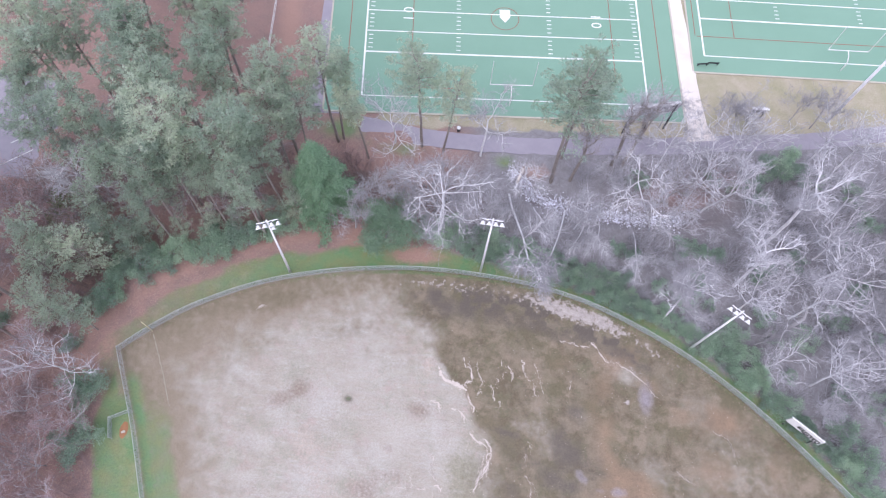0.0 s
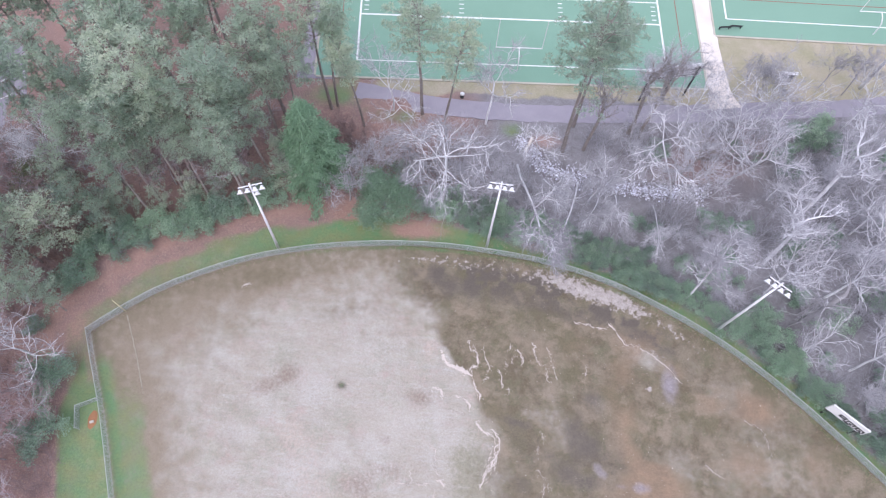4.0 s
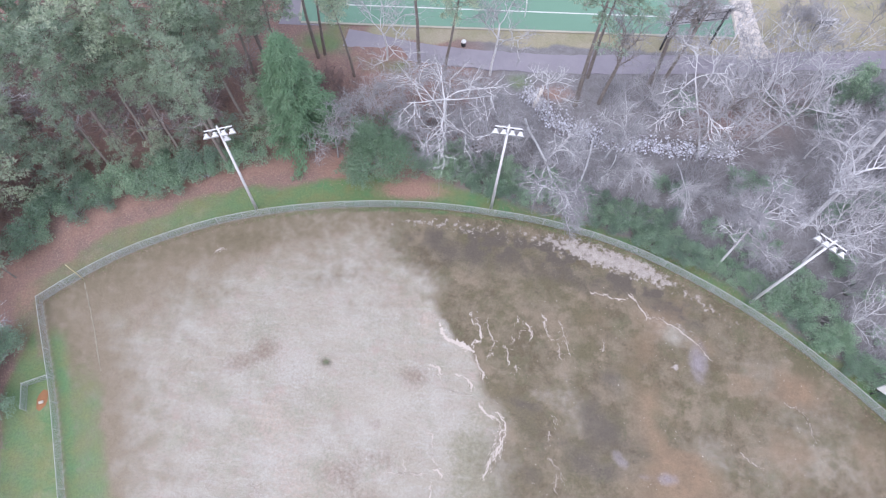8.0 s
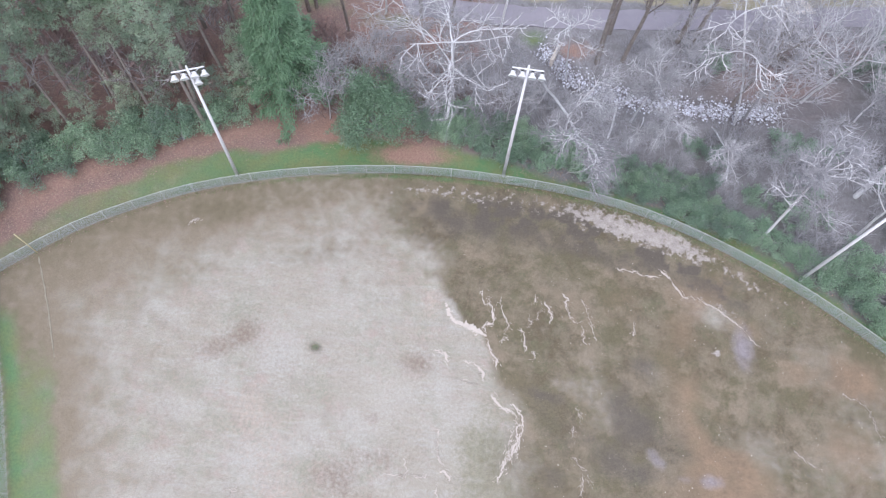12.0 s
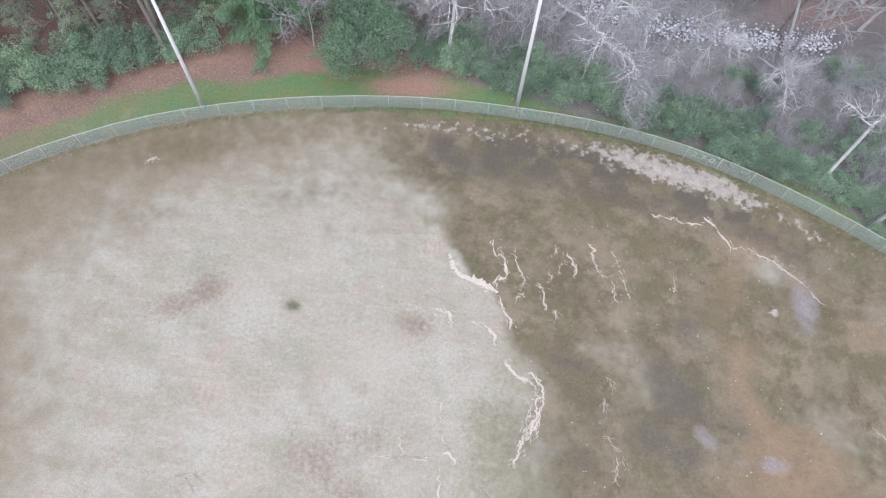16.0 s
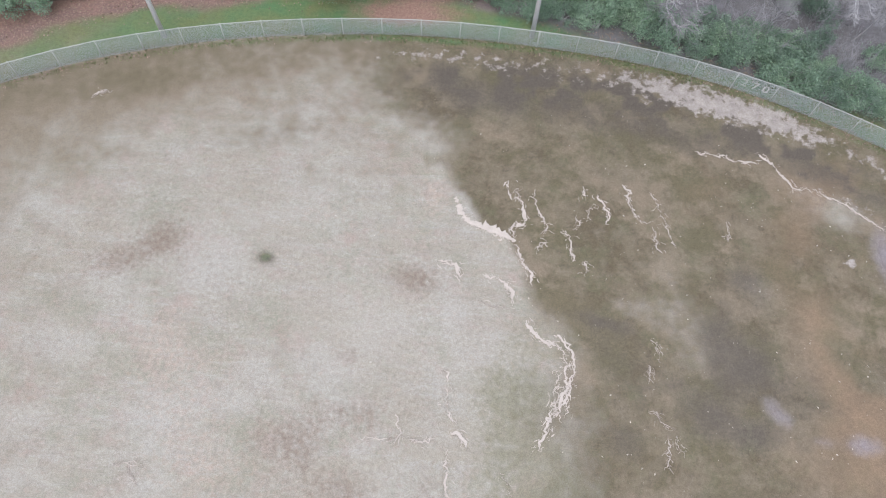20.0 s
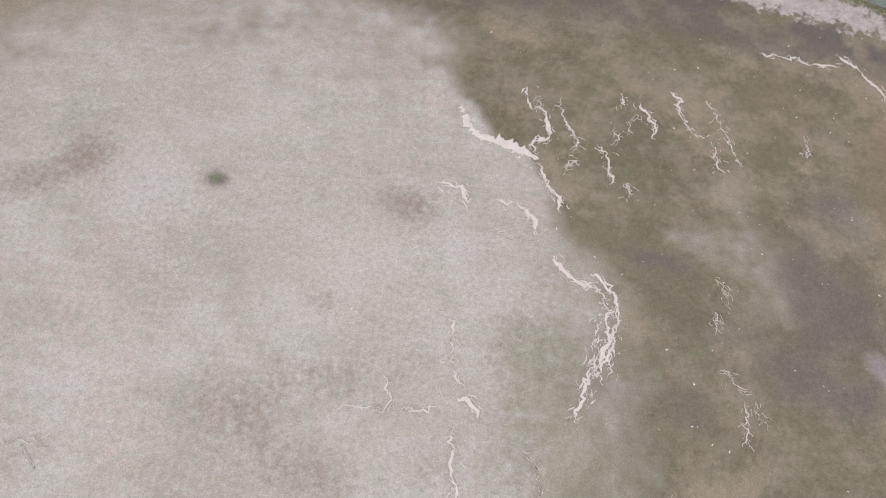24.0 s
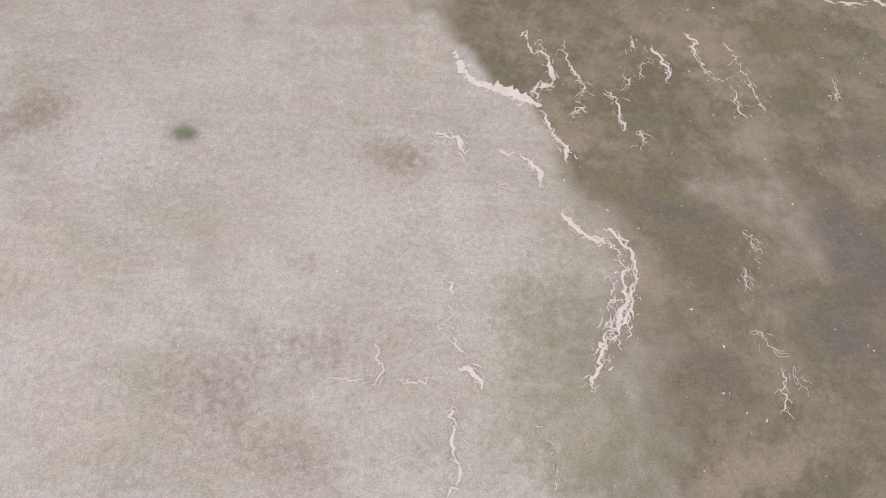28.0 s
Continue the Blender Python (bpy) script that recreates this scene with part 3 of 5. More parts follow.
    # outside the fence
    out = -d
    reach = np.interp(X, [-50, -40, -30, -20, -10, 0, 6, 14, 30, 48, 60], [3.4, 4.0, 4.6, 4.2, 4.6, 3.6, 3.0, 2.2, 2.4, 2.4, 2.4])
    grass = step(0.0, 0.3, out) * step(reach + 0.6, reach - 1.2, out + (n2 - 0.5) * 2.5)
    grass = grass * np.maximum(np.interp(X, [-46, -38, -30, -12, 20], [0.45, 0.6, 0.75, 1.0, 0.9]), 0.9 * step(13, 8, Y))
    strip = 0.9 * np.exp(-((d - 0.8) / 1.3) ** 2) * step(15.0, 11, Y) * step(-28, -34, X) * field
    foul = 0.8 * step(0, 0.6, d) * step(5.6, 3.4, d + (n2 - 0.5) * 1.6) * step(13, 5, Y) * step(-20, -28, X) * (0.6 + 0.6 * n1)
    grass = np.clip(grass + 0.95 * np.maximum(strip, foul) + 0.5 * spot(X, Y, -11.4, 12.1, 0.55, 0.45) + 0.12 * spot(X, Y, 5.6, 4.8, 3.4, 4.0) * n2 * 1.6 + 0.3 * spot(X, Y, 16, 11.5, 3, 2.5) * n2 + 0.3 * spot(X, Y, 20, 2, 4, 3) * n2 + 0.3 * spot(X, Y, -2.0, 15, 3, 4) * n2, 0, 1)
    fringe = step(1.1, 0.2, np.abs(d)) * np.interp(X, [-30, -12, -8, 4, 10, 30], [0.3, 0.6, 0.85, 0.8, 0.7, 0.5]) * (0.4 + n3)
    grass = np.clip(np.maximum(grass, fringe * step(-0.2, 0.3, d) * 0.9), 0, 1)
    left_walk = inside_depth(X, Y, [(-44.5, 13.5), (-41, 5), (-37, -6), (-33, -14), (-40, -14), (-43.5, -2), (-45.5, 6)])
    grass = np.maximum(grass, 0.8 * step(-0.8, 0.5, left_walk))
    litter = step(0.05, 0.3, out)
    clay = np.clip(1.1 * spot(X, Y, -4.2, 34.6, 4.6, 1.5, 3) + 0.7 * spot(X, Y, -13, 36.0, 3, 0.9) + 0.65 * spot(X, Y, -46.5, 16.5, 1.6, 3.0) + 0.62 * np.exp(-((out - reach - 2.2) / 1.6) ** 2) * step(4, -6, X) * step(0, 1, out) * step(8, 13, Y)
                   + 0.6 * spot(X, Y, -62, 65, 3, 2.4, -40) + 0.4 * spot(X, Y, -58.8, 57, 1.2, 5) + 0.7 * spot(X, Y, 13.5, 51.2, 3.4, 1.6) + 0.9 * spot(X, Y, -30.5, 76, 2.4, 14, 4) + 0.35 * spot(X, Y, 37, 49.5, 6, 3), 0, 1) * litter
    hay = step(57.0, 59.0, Y - 0.06 * X + (n2 - 0.5) * 2) * step(-14, -6, X + n1 * 6)
    dull = 0.32 * step(-15, -24, X) * step(-46, -40, X) * step(reach, reach - 1.5, out) * (0.5 + n2)
    hay = np.clip(hay + dull, 0, 1) * litter
    grass = np.clip(grass + 0.8 * spot(X, Y, 8.6, 52.8, 1.9, 1.1) + 0.8 * spot(X, Y, -19, 55.8, 4, 2.0) + 0.8 * spot(X, Y, -17, 61, 2.2, 4) + 0.6 * spot(X, Y, -8, 53, 6, 1.6) * n2 * 1.6 + 0.5 * hay * step(0.52, 0.72, n1), 0, 1)
    Z = np.where(out > 3, (n1 - 0.5) * 0.5 * step(3, 8, out) * step(60, 52, Y), 0) + field * (n1 - 0.5) * 0.03
    bed = np.full(X.shape, 1e9)
    for p in CREEK:
        bed = np.minimum(bed, np.hypot(X - p.x, Y - p.y))
    Z -= 0.7 * step(3.0, 0.6, bed)
    stony = step(2.0, 0.8, bed) * step(9, 12, X) * step(48, 40, X)
    Z = np.where(Y > 58, 0, Z)
    me = bpy.data.meshes.new("ground")
    idx = np.arange(nx * ny).reshape(ny, nx)
    faces = np.stack([idx[:-1, :-1], idx[:-1, 1:], idx[1:, 1:], idx[1:, :-1]], -1).reshape(-1, 4)
    me.vertices.add(nx * ny)
    me.vertices.foreach_set("co", np.stack([X, Y, Z], -1).ravel())
    me.loops.add(faces.size)
    me.loops.foreach_set("vertex_index", faces.ravel())
    me.polygons.add(len(faces))
    me.polygons.foreach_set("loop_start", np.arange(0, faces.size, 4))
    me.update(calc_edges=True)
    me.polygons.foreach_set("use_smooth", np.ones(len(faces), bool))
    for name, values in (("damp", damp), ("olive", olive), ("wet", wet), ("sand", sand), ("pool_sheen", pool_sheen), ("grass", grass), ("litter", litter), ("clay", clay), ("hay", hay), ("rust", rust), ("tan", tan), ("blush", blush), ("smudge", smudge), ("moss", moss), ("bleach", bleach), ("bed", stony), ("ash", ash)):
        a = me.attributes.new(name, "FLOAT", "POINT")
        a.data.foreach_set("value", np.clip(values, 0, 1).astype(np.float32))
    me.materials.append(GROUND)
    tagged(new("ground", me), "dormant tan ball field turf with damp brown soil, leaf litter beyond", "ground", kind="structure")


build_ground()


# ---- paths and paving ----
def build_paths():
    rng = random.Random(5)
    lane = spline([(-15.5, 57.2), (-12, 56.7), (-4, 55.7), (4.3, 55.6), (14, 56.0), (23, 56.9), (37, 58.6), (47, 60.2), (59, 61.8), (73, 64.8), (100, 71)], 1.2)
    part("footpath", ribbon(lane, 3.1, 0.05, 0.3, 0.06, rng), ASPHALT)
    tagged(bpy.data.objects["footpath"], "worn grey asphalt footpath below the sports fields", "path", kind="structure")
    drive = spline([(-22.2, 58.6), (-22.4, 61), (-23.2, 66), (-23.6, 75), (-24, 90), (-24, 110)], 1.5)
    part("service_drive", ribbon(drive, [5.6, 5.2, 4.8, 4.4, 4.0] + [3.2] * (len(drive) - 5), 0.045, 0.3, 0.05, rng), ASPHALT)
    tagged(bpy.data.objects["service_drive"], "grey asphalt service drive between pines", "road", kind="structure")
    lot = Geo().add([(-84, 42, 0.04), (-66.5, 41.5, 0.04), (-64.0, 51, 0.04), (-67, 60, 0.04), (-86, 62, 0.04), (-84, 42, -0.2), (-66.5, 41.5, -0.2), (-64.0, 51, -0.2), (-67, 60, -0.2), (-86, 62, -0.2)],
                    [(0, 1, 2, 3, 4), (5, 6, 1, 0), (6, 7, 2, 1), (7, 8, 3, 2), (8, 9, 4, 3)])
    lot_ob = tagged(part("car_park", lot, ASPHALT), "dark asphalt car park beyond the pine wood", "car park", kind="structure")
    for k in range(3):
        part("bay_line", Geo().box((-68.8 + 0.5 * k, 45 + 4.2 * k, 0.05), (5.5, 0.12, 0.012), Matrix.Rotation(radians(38), 3, "Z")), LINE, lot_ob)
    walk_line = spline([(41.3, 59.9), (41.0, 61.6), (40.7, 64), (40.0, 68), (39.4, 74), (38.6, 82), (37.6, 90), (36.4, 100), (34, 122)], 1.5)
    widths = [5.4, 4.2, 3.2] + [3.3] * (len(walk_line) - 3)
    part("walkway", ribbon(walk_line, widths, 0.07, 0.4, 0.05, rng), CONCRETE)
    tagged(bpy.data.objects["walkway"], "pale dusty concrete walkway between two turf fields", "path", kind="structure")


build_paths()


# ---- turf fields ----
def flat_bar(a, b, w, z=0.0, t=0.006):
    """A painted line from a to b on the turf."""
    a, b = Vector((*a, z)), Vector((*b, z))
    d = b - a
    return Geo().box((a + b) / 2, (d.length, w, t), Matrix.Rotation(math.atan2(d.y, d.x), 3, "Z"))


def turf_field(name, label, m, west, east, south, north):
    field = thing(name, label, "sports field", m, kind="structure")
    g = Geo()
    cols, rows = np.linspace(west, east, 9), np.linspace(south, north, 17)
    for a, b in zip(cols, cols[1:]):
        for c, d in zip(rows, rows[1:]):
            g.box(((a + b) / 2, (c + d) / 2, -0.07), (b - a, d - c, 0.3))
    part("turf", g, TURF, field)
    for a, b in (((west, south - 0.2), (east, south - 0.2)), ((west - 0.15, south), (west - 0.15, north)), ((east + 0.15, south), (east + 0.15, north))):
        part("edge_kerb", flat_bar(a, b, 0.3, 0.06, 0.2), CURB, field)
    return field


def yard_lines(field, half, up_to, numbers, hashes=(-8.1, 8.1), end=-9.144):
    Z, yard = 0.092, 0.9144
    for y in [end / yard] + list(range(0, up_to, 5)):
        part("yard_line", flat_bar((-half, y * yard), (half, y * yard), 0.3 if y == 0 else 0.2, Z), LINE, field)
    for s in (-1, 1):
        part("side_line", flat_bar((s * half, end), (s * half, up_to * yard), 0.3, Z + 0.008), LINE, field)
    marks = Geo()
    for y in range(1, up_to):
        if y % 5:
            for x in (-half + 0.9, half - 0.9, *hashes) if numbers else hashes:
                marks.box((x, y * yard, Z), (0.75, 0.16, 0.006))
    tagged(part("hash_marks", marks, LINE, field), "short white hash marks", kind="stuff")
    for x, turn in ((-half + 7.2, 90), (half - 7.6, -90)):
        for y, words in numbers:
            for k, ch in enumerate(words):
                ob = part("yard_number", text_mesh(ch, 2.6, LINE, 0.004), LINE, field)
                side = 1 if turn == -90 else -1
                ob.matrix_basis = pose(x, y * yard - 0.6 + (0.95 - 1.9 * k) * side, Z + 0.004, 0, 0, -turn if turn == 90 else -turn)


def goal_post(m, label, gooseneck=1.9):
    """A Y-shaped goal: one padded upright, a crossbar, two posts."""
    goal = thing("goal_post", label, "goal post", m, group="goal posts")
    part("gooseneck", Geo().tube([(0, -gooseneck, 0), (0, -gooseneck, 1.6), (0, -gooseneck * 0.9, 2.3), (0, -gooseneck * 0.5, 2.9), (0, 0, 3.05)], [0.09] * 5, 10), WHITE, goal)
    part("crossbar", Geo().tube([(-3.55, 0, 3.05), (3.55, 0, 3.05)], [0.085] * 2, 10), WHITE, goal)
    for s in (-1, 1):
        part("upright", Geo().tube([(s * 3.55, 0, 3.0), (s * 3.55, 0, 9.1)], [0.06, 0.05], 10), WHITE, goal)
    return goal


def build_turf():
    m1 = pose(7.55, 73.6, 0, 0, 0, 3.9)
    one = turf_field("football_field", "green synthetic turf football field with white yard lines", m1, -30.5, 30.3, -12.3, 62)
    yard_lines(one, 24.38, 60, [(10, "10"), (20, "20"), (30, "30")])
    for x in (-16.2, 19.2, -27.2, 27.3):
        part("red_line", flat_bar((x, -4 if abs(x) < 20 else -8), (x, 60), 0.14, 0.084), REDLINE, one)
    part("red_line", flat_bar((-16.2, -7.2), (-6, -7.2), 0.14, 0.084), REDLINE, one)
    shield = Geo().add([(-0.95, 2.0, 0.1), (-0.95, 0.3, 0.1), (0, -0.9, 0.1), (0.95, 0.3, 0.1), (0.95, 2.0, 0.1), (-0.95, 2.0, 0.09), (-0.95, 0.3, 0.09), (0, -0.9, 0.09), (0.95, 0.3, 0.09), (0.95, 2.0, 0.09)],
                       [(0, 1, 2, 3, 4), (5, 6, 1, 0), (6, 7, 2, 1), (7, 8, 3, 2), (8, 9, 4, 3), (9, 5, 0, 4)])
    ob = part("painted_shield", shield, LINE, one, "white painted shield mark")
    ob.location = (0.2, 8.3, 0)
    ring = Geo()
    for k in range(32):
        a, b = 2 * math.pi * k / 32, 2 * math.pi * (k + 1) / 32
        mid = ((math.cos(a) + math.cos(b)) * 1.25, (math.sin(a) + math.sin(b)) * 1.25, 0.084)
        ring.box(mid, (0.5, 0.12, 0.006), Matrix.Rotation((a + b) / 2 + math.pi / 2, 3, "Z"))
    part("painted_ring", ring, REDLINE, one).location = (0.2, 8.3, 0)
    goal_post(pose(8.7, 65.4, 0.08, 0, 0, 4.2), "white football goal post on green synthetic turf")
    m2 = pose(60.6, 87.0, 0, 0, 0, 2.6)
    two = turf_field("practice_field", "second green turf field beside the pale walkway", m2, -20.3, 44, -11.9, 50)
    yard_lines(two, 18.1, 50, [], (-3.6, 11.9), -8.4)
    for y in (-4.1,):
        part("red_line", flat_bar((-19, y), (40, y), 0.14, 0.084), REDLINE, two)
    for x in (-19.3, -12.2):
        part("red_line", flat_bar((x, -4), (x, 50), 0.14, 0.084), REDLINE, two)
    part("yard_line", flat_bar((18.1, 0), (40, 0), 0.3, 0.1), LINE, two)
    part("yard_line", flat_bar((18.1, -8.4), (40, -8.4), 0.2, 0.1), LINE, two)
    goal_post(pose(67.0, 79.2, 0.08, 0, 0, 2.6), "white football goal post on the second turf field")


build_turf()


# ---- fence ----
def fence(name, label, line, height, group=""):
    """Chain-link fence: posts with caps, top rail, bottom wire and a woven panel in each bay."""
    f = thing(name, label, "fence", pose(line[0].x, line[0].y, 0), group)
    base = line[0]
    pts = [p - base for p in line]
    post = Geo().tube([(0, 0, -0.3), (0, 0, height)], [0.034, 0.034], 8).mesh("fence_post", RAIL, True)
    cap = Geo().tube([(0, 0, height), (0, 0, height + 0.04), (0, 0, height + 0.07)], [0.045, 0.042, 0.012], 8).mesh("post_cap", RAIL, True)
    for p in pts:
        o = part("fence_post", post, None, f)
        o.location = (p.x, p.y, 0)
        part("post_cap", cap, None, o)
    for a, b in zip(pts, pts[1:]):
        part("top_rail", Geo().tube([a + Vector((0, 0, height - 0.03)), b + Vector((0, 0, height - 0.03))], [0.03, 0.03], 8), RAIL, f)
        g = Geo().add([(a.x, a.y, 0.03), (b.x, b.y, 0.03), (b.x, b.y, height - 0.04), (a.x, a.y, height - 0.04)], [(0, 1, 2, 3)])
        o = part("chain_link_panel", g, WIRE, f, "grey woven wire mesh")
        uv = o.data.uv_layers.new(name="weave")
        length = (b - a).length
        for loop, co in zip(uv.data, ((0, 0), (length, 0), (length, height), (0, height))):
            loop.uv = co
    return f


def build_fences():
    f = fence("outfield_fence", "chain-link outfield fence with pale top rail round the ball field", ARC, FENCE_H)
    base = ARC[0]
    # distance number fixed to the wire
    i = min(range(len(ARC) - 1), key=lambda k: (ARC[k] - Vector((20.8, 29.6, 0))).length)
    a, b = ARC[i], ARC[i + 1]
    d = (b - a).normalized()
    for k, ch in enumerate("270"):
        ob = part("number", text_mesh(ch, 1.0, RAIL, 0.006), RAIL, f, "pale woven number slats")
        at = a.lerp(b, 0.24 + 0.26 * k) + Vector((d.y, -d.x, 0)) * 0.03 - base
        ob.matrix_basis = pose(at.x, at.y, 0.98, 90, 0, math.degrees(math.atan2(d.y, d.x)))
    fence("foul_line_fence", "chain-link side fence with pale top rail along the foul line", SIDE, FENCE_H)
    pen = [Vector(p) for p in ((-40.9, 7.6, 0), (-43.1, 6.5, 0), (-42.4, 3.9, 0))]
    fence("bullpen_fence", "short chain-link enclosure fence beside the foul line", pen, 1.5)
    rail = thing("guard_rail", "white painted double rail fence beside the drive", "fence", pose(-33.2, 71, 0, 0, 0, 3))
    for k in range(10):
        part("post", Geo().box((0, 3.0 * k, 0.55), (0.12, 0.12, 1.1), None, 0.015), WHITE, rail)
    for x, z in ((0, 1.05), (0.09, 0.6)):
        for k in range(9):
            part("rail", Geo().box((x, 3.0 * k + 1.5, z), (0.08, 2.98, 0.16), None, 0.012), WHITE, rail)


build_fences()


# ---- floodlight poles ----
def flood_lamp(parent, at, aim, tilt):
    """One bell-shaped floodlight on a bracket."""
    body = part("floodlight", Geo().tube([(0, 0.20, 0), (0, 0.14, 0), (0, 0.0, 0), (0, -0.14, 0), (0, -0.30, 0), (0, -0.34, 0)], [0.07, 0.13, 0.16, 0.27, 0.37, 0.38], 16), LAMP_WHITE, parent, "white bell-shaped floodlight", True)
    body.matrix_basis = pose(*at, tilt, 0, aim)
    part("lens", Geo().tube([(0, -0.335, 0), (0, -0.352, 0)], [0.35, 0.34], 16), GLASS, body, "pale glass lens")
    part("ballast", Geo().box((0, 0.30, 0), (0.24, 0.26, 0.24), None, 0.03), DARK, body, "dark ballast box")
    part("yoke", Geo().tube([(-0.2, 0, 0), (-0.2, 0.05, 0.26), (0.2, 0.05, 0.26), (0.2, 0, 0)], [0.02] * 4, 6), GALV, body)


def floodlight_pole(x, y, height, aim, extra, label):
    p = thing("floodlight_pole", label, "light pole", pose(x, y, 0, 0, 0, aim), "floodlight poles of the ball field")
    part("pole", Geo().tube([(0, 0, -0.5), (0, 0, height * 0.5), (0, 0, height)], [0.195, 0.155, 0.11], 14), GALV, p, "tapered galvanised steel pole", True)
    part("tip", Geo().tube([(0, 0, height), (0, 0, height + 0.22), (0, 0, height + 0.3)], [0.09, 0.09, 0.03], 10), LAMP_WHITE, p)
    z = height - 0.25
    part("crossarm", Geo().box((0, 0, z), (2.75, 0.1, 0.1), None, 0.01), GALV, p)
    for s in (-1, 1):
        part("arm_brace", Geo().tube([(s * 0.1, 0, z - 0.7), (s * 0.95, 0, z - 0.05)], [0.025, 0.025], 6), GALV, p)
    for k in (-1.25, -0.43, 0.43, 1.25):
        flood_lamp(p, (k, -0.3, z - 0.28), 0, 24)
    for k in range(extra):
        flood_lamp(p, (0.5 - 0.1 * k, -0.42, z - 1.05), 0, 24)
    return p


def build_poles():
    floodlight_pole(-22.7, 30.15, 18.0, 20, 1, "tall galvanised floodlight pole with five white lamps behind the fence")
    floodlight_pole(5.85, 33.1, 18.4, -3, 0, "tall galvanised floodlight pole with four white lamps behind the fence")
    floodlight_pole(37.25, 23.9, 18.0, -36, 0, "tall galvanised floodlight pole with four white lamps beside evergreen shrubs")
    far = thing("stadium_light_pole", "tall pale steel stadium light pole on dry grass", "light pole", pose(63.2, 66.2, 0, 0, 0, 10))
    part("pole", Geo().tube([(0, 0, -0.4), (0, 0, 12), (0, 0, 26)], [0.3, 0.24, 0.15], 14), GALV, far, "", True)
    part("crossarm", Geo().box((0, 0, 25.6), (4.2, 0.14, 0.14), None, 0.01), GALV, far)
    for k in (-1.8, -0.6, 0.6, 1.8):
        flood_lamp(far, (k, 0.3, 25.3), 180, 24)
    foul = thing("foul_pole", "short cream-yellow foul pole at the outfield fence", "foul pole", pose(-40.75, 19.2, 0))
    part("pole", Geo().tube([(0, 0, -0.3), (0, 0, 4.45)], [0.06, 0.055], 10), YELLOW, foul, "", True)
    part("cap", Geo().tube([(0, 0, 4.45), (0, 0, 4.5)], [0.06, 0.02], 10), YELLOW, foul)
    part("wing", Geo().box((0.17, -0.1, 3.4), (0.3, 0.02, 1.9), Matrix.Rotation(radians(-30), 3, "Z"), 0.004), YELLOW, foul, "narrow cream side wing")


build_poles()


# ---- boards ----
def build_boards():
    a, b = Vector((49.75, 14.05, 0)), Vector((53.0, 11.7, 0))
    turn = math.degrees(math.atan2(b.y - a.y, b.x - a.x))
    mid = (a + b) / 2
    s = thing("scoreboard", "white baseball scoreboard with black number panels on dark posts", "scoreboard", pose(mid.x, mid.y, 0, 0, 0, turn))
    for x in (-1.95, 1.95):
        part("post", Geo().box((x, 0.18, 2.1), (0.16, 0.16, 4.4), None, 0.01), DARK, s, "dark steel post")
    part("panel", Geo().box((0, 0, 3.25), (5.0, 0.22, 2.0), None, 0.02), WHITE, s, "white face panel")
    for x, z, w, h in ((-0.55, 3.2, 0.95, 0.75), (0.62, 3.05, 1.1, 0.8), (1.85, 3.0, 1.05, 0.8), (0.1, 2.6, 0.7, 0.3), (1.2, 2.45, 2.2, 0.2)):
        part("number_panel", Geo().box((x, -0.125, z), (w, 0.04, h), None, 0.008), BLACK, s, "black number panel")
    for x, z, w in ((-0.55, 3.3, 0.5), (0.62, 3.2, 0.6), (1.9, 3.15, 0.5), (1.3, 2.45, 1.3)):
        part("lettering_bar", Geo().box((x, -0.152, z), (w, 0.012, 0.1)), WHITE, s, "white lettering bar")
    for x in (0.35, 0.85, 1.65, 2.1):
        part("digit_bar", Geo().box((x, -0.152, 2.9), (0.14, 0.012, 0.3)), WHITE, s, "pale digit bar")
    big = thing("football_scoreboard", "wide grey scoreboard with white top on dark posts behind the turf", "scoreboard", pose(31.4, 60.9, 0, 0, 0, 14))
    for x in (-3.6, 0, 3.6):
        part("post", Geo().box((x, 0, 3.4), (0.2, 0.2, 7.0), None, 0.02), DARK, big, "dark steel post")
    part("panel", Geo().box((0, 0.35, 5.7), (8.6, 0.35, 2.2), None, 0.03), GALV, big, "grey panel back")
    part("top_trim", Geo().box((0, 0.35, 6.9), (8.8, 0.55, 0.2), None, 0.03), LAMP_WHITE, big, "white top edge")
    for z in (5.0, 6.3):
        part("stringer", Geo().box((0, 0.14, z), (8.4, 0.06, 0.12)), DARK, big)
    sign = thing("notice_board", "small roofed board with white top on dark posts", "notice board", pose(50.6, 65.6, 0, 0, 0, 2))
    for x in (-1.0, 1.0):
        part("post", Geo().box((x, 0, 1.35), (0.12, 0.12, 2.7), None, 0.01), DARK, sign)
    part("board", Geo().box((0, 0.08, 2.0), (2.2, 0.06, 1.1), None, 0.01), DARK, sign)
    part("roof", Geo().box((0, 0, 2.75), (2.8, 0.5, 0.12), Matrix.Rotation(radians(8), 3, "X"), 0.02), LAMP_WHITE, sign, "white metal roof")
    heap, rng = Geo(), random.Random(9)
    rings = [[(f * (1 + 0.2 * rng.random()) * 0.55 * math.cos(a), f * (1 + 0.2 * rng.random()) * 1.15 * math.sin(a), z) for a in np.linspace(0, 2 * math.pi, 14, endpoint=False)] for f, z in ((1.0, -0.03), (0.75, 0.06), (0.45, 0.11), (0.15, 0.14))]
    heap.add(sum(rings, []), [(14 * r + k, 14 * r + (k + 1) % 14, 14 * r + 14 + (k + 1) % 14, 14 * r + 14 + k) for r in range(3) for k in range(14)] + [tuple(range(42, 56))])
    ob = tagged(part("clay_heap", heap, ORANGE, None, "", True), "small orange clay heap beside the enclosure fence", "soil heap")
    ob.location = (-41.15, 5.2, 0.0)
